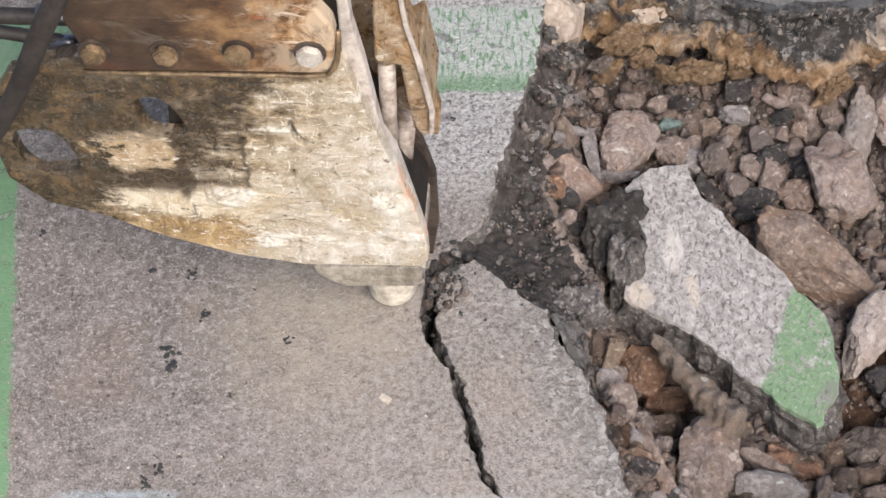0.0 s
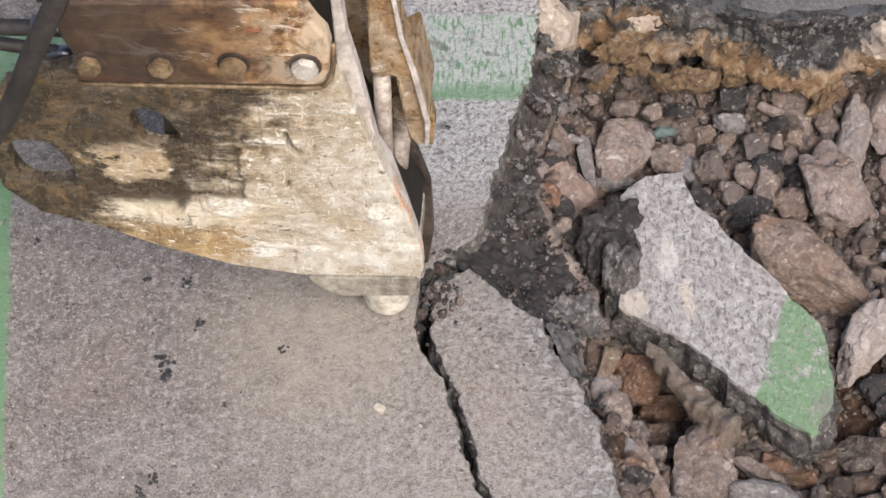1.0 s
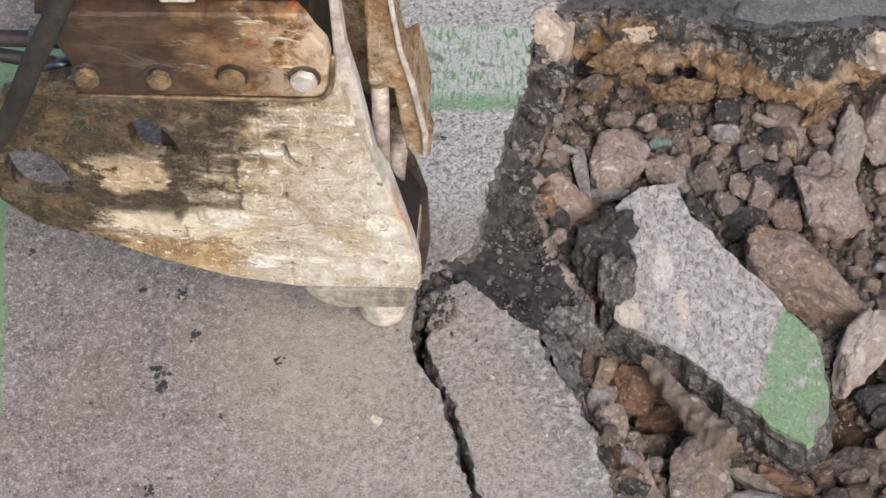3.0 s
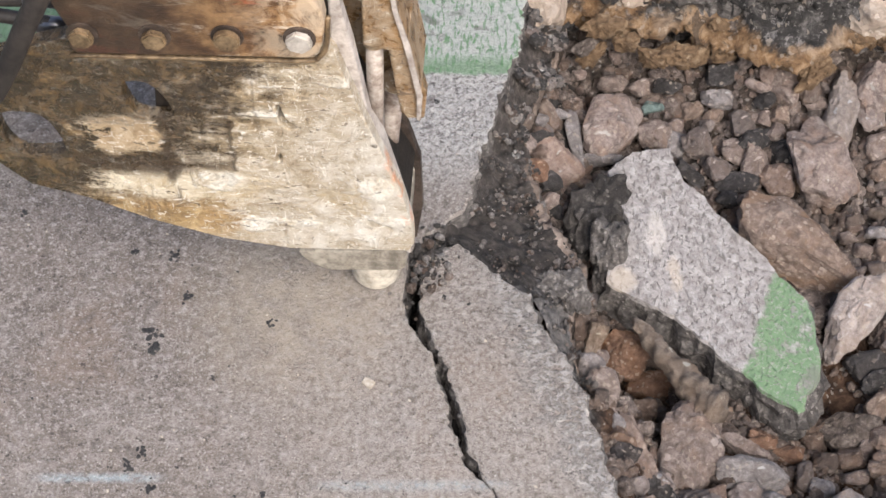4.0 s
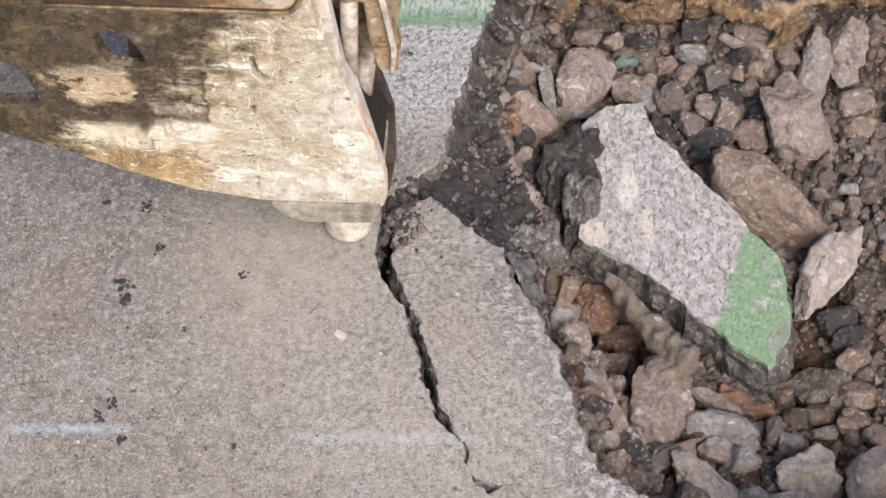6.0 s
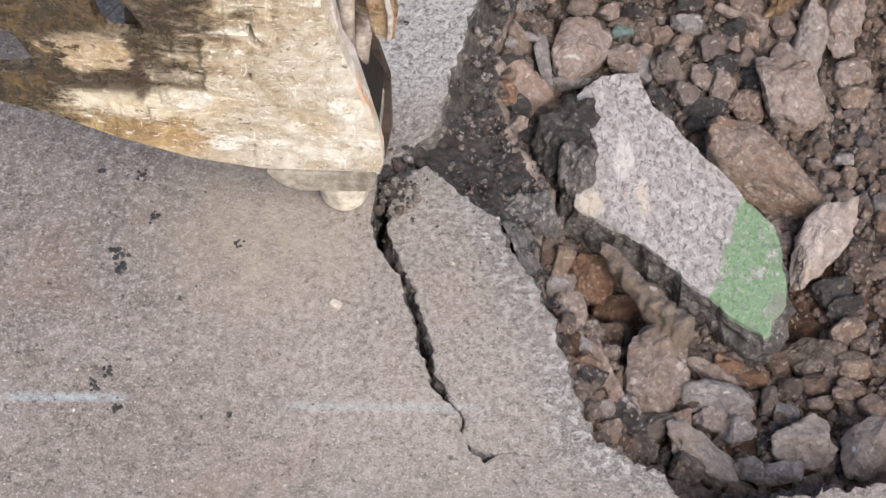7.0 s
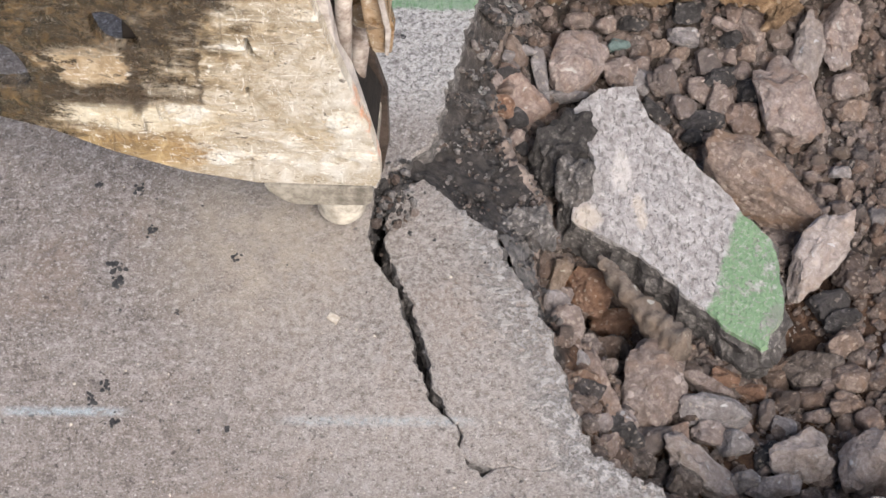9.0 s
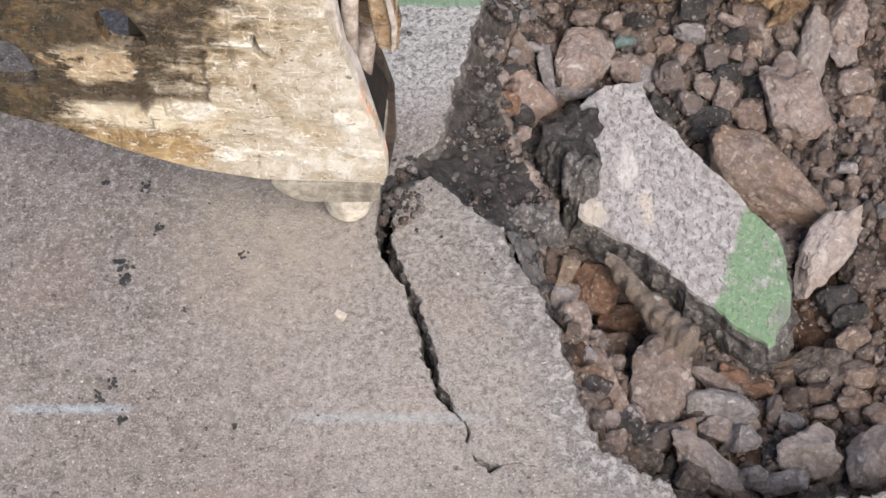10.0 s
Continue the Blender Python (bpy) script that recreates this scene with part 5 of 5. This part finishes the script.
STONES_HOLLOW = (
    (0.822, -0.052, -0.29, 0.040, 0.032, 10, "dark"), (0.862, -0.003, -0.27, 0.037, 0.04, 0, "dark"), (0.782, -0.176, -0.325, 0.061, 0.035, 20, "clod"),
    (0.83, -0.142, -0.296, 0.032, 0.024, 30, "brown"), (0.798, -0.226, -0.315, 0.019, 0.02, 0, "stone"), (0.763, -0.221, -0.327, 0.043, 0.006, 14, "tan"),
    (0.839, -0.212, -0.296, 0.028, 0.029, 0, "brown"), (0.832, -0.08, -0.294, 0.033, 0.022, 20, "dark"), (0.765, -0.293, -0.303, 0.03, 0.014, 10, "stone"),
    (0.81, -0.288, -0.281, 0.023, 0.017, 0, "brown"), (0.723, -0.251, -0.315, 0.027, 0.019, 0, "soilstone"), (0.446, -0.263, -0.262, 0.058, 0.103, -12, "stone"),
    (0.317, -0.281, -0.179, 0.038, 0.091, 30, "stone"),
)
STONES_NEAR = (
    (0.285, -0.013, -0.324, 0.028, 0.016, 8, "grey"), (0.284, 0.016, -0.299, 0.02, 0.036, -22, "tan"), (0.347, -0.002, -0.333, 0.057, 0.046, -10, "rust"),
    (0.411, -0.055, -0.357, 0.045, 0.028, 8, "rust"), (0.307, -0.049, -0.345, 0.032, 0.02, 0, "soilstone"), (0.381, -0.142, -0.319, 0.026, 0.034, 0, "soilstone"),
    (0.416, 0.002, -0.341, 0.029, 0.018, 20, "soilstone"), (0.552, -0.244, -0.273, 0.049, 0.018, -26, "stone"), (0.647, -0.242, -0.3, 0.027, 0.016, -5, "rust"),
    (0.568, -0.31, -0.258, 0.074, 0.026, -8, "grey"), (0.669, -0.298, -0.286, 0.016, 0.026, 0, "stone"), (0.588, -0.224, -0.285, 0.028, 0.015, 20, "rust"),
    (0.719, -0.17, -0.347, 0.04, 0.028, 0, "soilstone"),
)
STONES_EDGE = (
    (0.49, -0.355, -0.262, 0.027, 0.02, 30, "stone"), (0.275, -0.157, -0.24, 0.025, 0.023, 0, "stone"), (0.38, -0.356, -0.213, 0.027, 0.027, 20, "grey"),
    (0.714, -0.41, -0.253, 0.063, 0.044, 5, "pale"), (0.543, -0.442, -0.262, 0.036, 0.08, 46, "pale"), (0.833, -0.417, -0.249, 0.052, 0.06, -20, "pale"),
    (0.552, -0.353, -0.266, 0.039, 0.021, -8, "grey"), (0.439, -0.374, -0.254, 0.043, 0.023, 30, "stone"), (0.376, -0.376, -0.209, 0.046, 0.025, -20, "dark"),
    (0.419, -0.423, -0.241, 0.036, 0.019, -30, "clod"), (0.662, -0.486, -0.23, 0.047, 0.021, 10, "grey"), (0.601, -0.38, -0.254, 0.029, 0.023, 0, "grey"),
    (0.621, -0.458, -0.261, 0.031, 0.025, 0, "grey"),
)
STONES_REST = (
    (0.324, -0.341, -0.177, 0.027, 0.041, 20, "stone"), (0.494, -0.474, -0.242, 0.035, 0.027, -30, "clod"), (0.827, -0.277, -0.284, 0.026, 0.021, 0, "brown"),
    (0.856, -0.325, -0.263, 0.025, 0.023, 20, "stone"), (0.769, -0.254, -0.304, 0.028, 0.022, 0, "soilstone"), (0.71, -0.192, -0.347, 0.028, 0.024, 0, "soilstone"),
    (0.596, -0.223, -0.283, 0.032, 0.017, -20, "rust"), (0.512, -0.312, -0.268, 0.026, 0.022, 0, "dark"),
)
# dark stones below the far clay ledge stand in for a shaded hollow
LOOK = {"pale": (ROCK_PALE, "pale pinkish-grey broken stone in the rubble"), "pink": (ROCK_PINK, "pinkish-brown broken stone with pale flecks"), "tan": (TAN, "tan stone crusted with earth"), "clod": (EARTH, "crumbly dark earth clod"), "soilstone": (ROCK_SOIL, "damp earth-covered stone low in the pit"), "teal": (ROCK_TEAL, "small greenish stone in the rubble"), "stone": (ROCK, "rough brown-grey broken stone lying in the rubble"), "brown": (ROCK_RUST, "ochre-brown broken stone with earth on it"), "grey": (ROCK_GREY, "pale grey broken stone with sharp faces"),
        "rust": (ROCK_RED, "rust-brown stone half buried in soil"), "dark": (ROCK_DARK, "dark stone in the rubble, partly bitumen-coated, partly standing in for shade")}
# these spots stay bare, so the dark soil stands in for shaded hollows
taken = [(0.745, -0.115, 0.10), (0.705, -0.165, 0.07), (0.335, -0.01, 0.06)]
for k, (x, y, z, a, b, r, what) in enumerate(STONES_BIG + STONES_FAR + STONES_BACK + STONES_CORNER + STONES_SIDE + STONES_HOLLOW + STONES_NEAR + STONES_EDGE + STONES_REST):
    m, label = LOOK[what]
    stone("stone", x, y, z, (a, b, 0.75 * min(a, b) + 0.012), r, 500 + k, m, label, 30, level=4 if max(a, b) > 0.03 else 3, group="stones in the pit", facets=5, rough=0.12, grain=0.095 if max(a, b) > 0.03 else 0.07)
    taken.append((x, y, 0.9 * max(a, b)))


def tan_ledge():
    """A ledge of tan cemented gravel below the loose slab, thicker towards its foot."""
    line = jagged([(0.360, 0.014), (0.399, -0.046), (0.429, -0.090), (0.459, -0.136), (0.488, -0.182), (0.513, -0.207)], 0.004, 7, step_len=0.005)
    bm = bmesh.new()
    rings = []
    for i, (x, y) in enumerate(line):
        f = i / (len(line) - 1)
        size = (0.014 + 0.026 * f ** 1.5) * min(1.0, 0.55 + 0.15 * min(i, len(line) - 1 - i))
        ring = []
        for k in range(22):
            q = 2 * math.pi * k / 22
            d = Vector((0.76 * math.cos(q), 0.64 * math.cos(q), 1.25 * math.sin(q)))
            p = Vector((x, y, -0.225)) + d * size
            g = p * 34
            ring.append(bm.verts.new(p + d * (0.40 * size * noise.noise(g) + 0.22 * size * noise.noise(g * 2.4) + 0.16 * size * noise.noise(g * 6))))
        rings.append(ring)
    for r, t in zip(rings, rings[1:]):
        for k in range(22):
            bm.faces.new((r[k], r[(k + 1) % 22], t[(k + 1) % 22], t[k]))
    bm.faces.new(rings[0]), bm.faces.new(rings[-1])
    bmesh.ops.recalc_face_normals(bm, faces=bm.faces)
    return tagged(new("cemented_gravel_ledge", mesh_of("cemented_gravel_ledge", bm, LEDGE, smooth=True)), "tan ledge of cemented gravel below the loose slab", "earth")


tan_ledge()
stone("pebble", 0.377, -0.008, -0.222, (0.016, 0.013, 0.012), -10, 801, LEDGE, "round pale pebble set in the tan ledge", 30, facets=3)

rng = np.random.default_rng(11)


def scatter(count, lo, hi, inside, lift, box=(-0.25, 1.5, -0.9, 1.1), clear=0.8):
    spots = []
    while len(spots) < count:
        p = rng.uniform((box[0], box[2]), (box[1], box[3]), (600, 2))
        d = pit_distance(p)
        for (x, y), k in zip(p, d):
            if inside[0] < k < inside[1] and all((x - a) ** 2 + (y - b) ** 2 > (clear * c) ** 2 for a, b, c in taken) and len(spots) < count:
                s = lo + (hi - lo) * rng.random() ** 2.2
                spots.append((x, y, floor_height(x, y, k) + lift * s, s))
    return spots


def slope_spots(count):
    """Crumbs on the dark slope: thick near its head by the far bank, sparse further down."""
    spots = []
    while len(spots) < count:
        x, y = rng.uniform((-0.02, -0.24), (0.27, 0.70))
        z = slope_z(x, y)
        if z is not None and rng.random() < (0.16 if y < 0.28 else 0.5 if y < 0.40 else 1.0):
            size = 0.002 + 0.015 * rng.random() ** 3.4 * (1.0 if y > 0.38 else 0.42)
            spots.append((x, y, z + 0.2 * size, size))
    return spots


for k, (x, y, z, s) in enumerate(scatter(150, 0.014, 0.030, (0.03, 9), 0.45)):
    what = ("stone", "pink", "brown", "grey", "dark", "soilstone")[rng.integers(6)]
    m, label = LOOK[what]
    stone("stone", x, y, z, (s, s * rng.uniform(0.7, 1.1), s * rng.uniform(0.6, 0.85)), rng.uniform(0, 360), 900 + k, m, label, rng.uniform(0, 40), level=3, group="stones in the pit", facets=4, rough=0.10, grain=0.07)
tagged(swarm("rubble", scatter(2000, 0.010, 0.024, (0.02, 9), 0.35, clear=0.7), GRAVEL, rng, 2), "packed brown-grey broken stones of the pit's bed", "rubble", kind="stuff")
tagged(swarm("gravel", scatter(5500, 0.004, 0.015, (0.02, 9), 0.5, clear=0.5), GRAVEL, rng), "brown-grey angular gravel covering the pit's bed", "gravel", kind="stuff")
tagged(swarm("slope_pebbles", slope_spots(900), PEBBLE, rng, 2), "grey and pinkish pebbles pressed into the dark slope", "pebbles", kind="stuff")
tagged(swarm("bitumen_crumbs", slope_spots(2400), CRUMB, rng), "black bitumen crumbs along the broken edge", "bitumen crumbs", kind="stuff")

# broken crumbs at the head of the crack
stone("bitumen_lump", -0.045, 0.027, -0.045, (0.04, 0.045, 0.05), 20, 77, BITUMEN, "crumbled black rubble at the head of the crack", 0, level=4, category="bitumen", facets=5, rough=0.2, grain=0.12)
crumb_rng = np.random.default_rng(5)
tagged(swarm("crack_crumbs", [(-0.044 + crumb_rng.normal() * 0.020, 0.002 + crumb_rng.normal() * 0.036, 0.003 - 0.03 * crumb_rng.random(), 0.004 + 0.009 * crumb_rng.random() ** 2) for _ in range(260)], CRUMB, crumb_rng), "dark and grey crumbs beside the chisel", "crumbs", kind="stuff")

tagged(swarm("pale_crumbs", [(-0.040 + crumb_rng.normal() * 0.030, -0.005 + crumb_rng.normal() * 0.045, 0.004 - 0.012 * crumb_rng.random(), 0.003 + 0.010 * crumb_rng.random() ** 2) for _ in range(36)], PEBBLE, crumb_rng, 2), "pale concrete crumbs beside the chisel", "crumbs", kind="stuff")

# ---- small things on the pavement ----
SPECKS = [(-0.511, 0.011, 0.011), (-0.537, -0.159, 0.012), (-0.533, -0.188, 0.012), (-0.484, -0.084, 0.01), (-0.584, 0.022, 0.008), (-0.325, -0.14, 0.008), (-0.535, -0.411, 0.009), (-0.56, -0.434, 0.011), (-0.519, -0.484, 0.01), (-0.803, 0.112, 0.008), (-0.009, -0.083, 0.005), (-0.024, 0.381, 0.006), (-0.523, -0.253, 0.003), (-0.369, -0.498, 0.004), (-0.321, -0.494, 0.006), (0.037, -0.099, 0.004), (-0.423, -0.257, 0.005)]
for k, (x, y, r) in enumerate(SPECKS):
    rs = np.random.default_rng(60 + k)
    spots = [(x + rs.normal() * r * 0.5, y + rs.normal() * r * 0.6, 0.0008, 0.62 * r * rs.uniform(0.35, 0.9)) for _ in range(12)]
    ob = swarm("tar_speck", [(a - x, b - y, c, d) for a, b, c, d in spots], TAR, rs, 2, 5)
    ob.matrix_world = Matrix.Translation((x, y, 0)) @ Matrix.Diagonal((1, 1, 0.35, 1))
    tagged(ob, "small black tar splash on the concrete", "tar", "tar splashes")
chip = plate([(-0.011, -0.007), (0.011, -0.008), (0.012, 0.008), (-0.010, 0.007)], [], 0, 0.006, 0.0015)
ob = new("plaster_chip", mesh_of("plaster_chip", chip, CHIP))
ob.matrix_world = Matrix.Translation((-0.144, -0.269, 0.000)) @ pose(0, 0, 0.0005, 90, 0, -35)
tagged(ob, "small pale plaster chip lying on the concrete", "chip")
chip_rng = np.random.default_rng(21)
spots = [(x, y, 0.0005, 0.0012 + 0.003 * chip_rng.random() ** 3) for x, y in chip_rng.uniform((-0.85, -0.62), (0.15, 0.3), (150, 2)) if pit_distance([(x, y)])[0] < -0.02]
tagged(swarm("concrete_grit", spots, CHIP, chip_rng), "tiny pale grit scattered on the concrete", "grit", kind="stuff")
spots = [(x, y, 0.0005, 0.001 + 0.0025 * chip_rng.random() ** 3) for x, y in chip_rng.uniform((-0.85, -0.62), (0.15, 0.3), (150, 2)) if pit_distance([(x, y)])[0] < -0.02]
tagged(swarm("tar_grit", spots, TAR, chip_rng), "tiny black tar grit scattered on the concrete", "grit", kind="stuff")
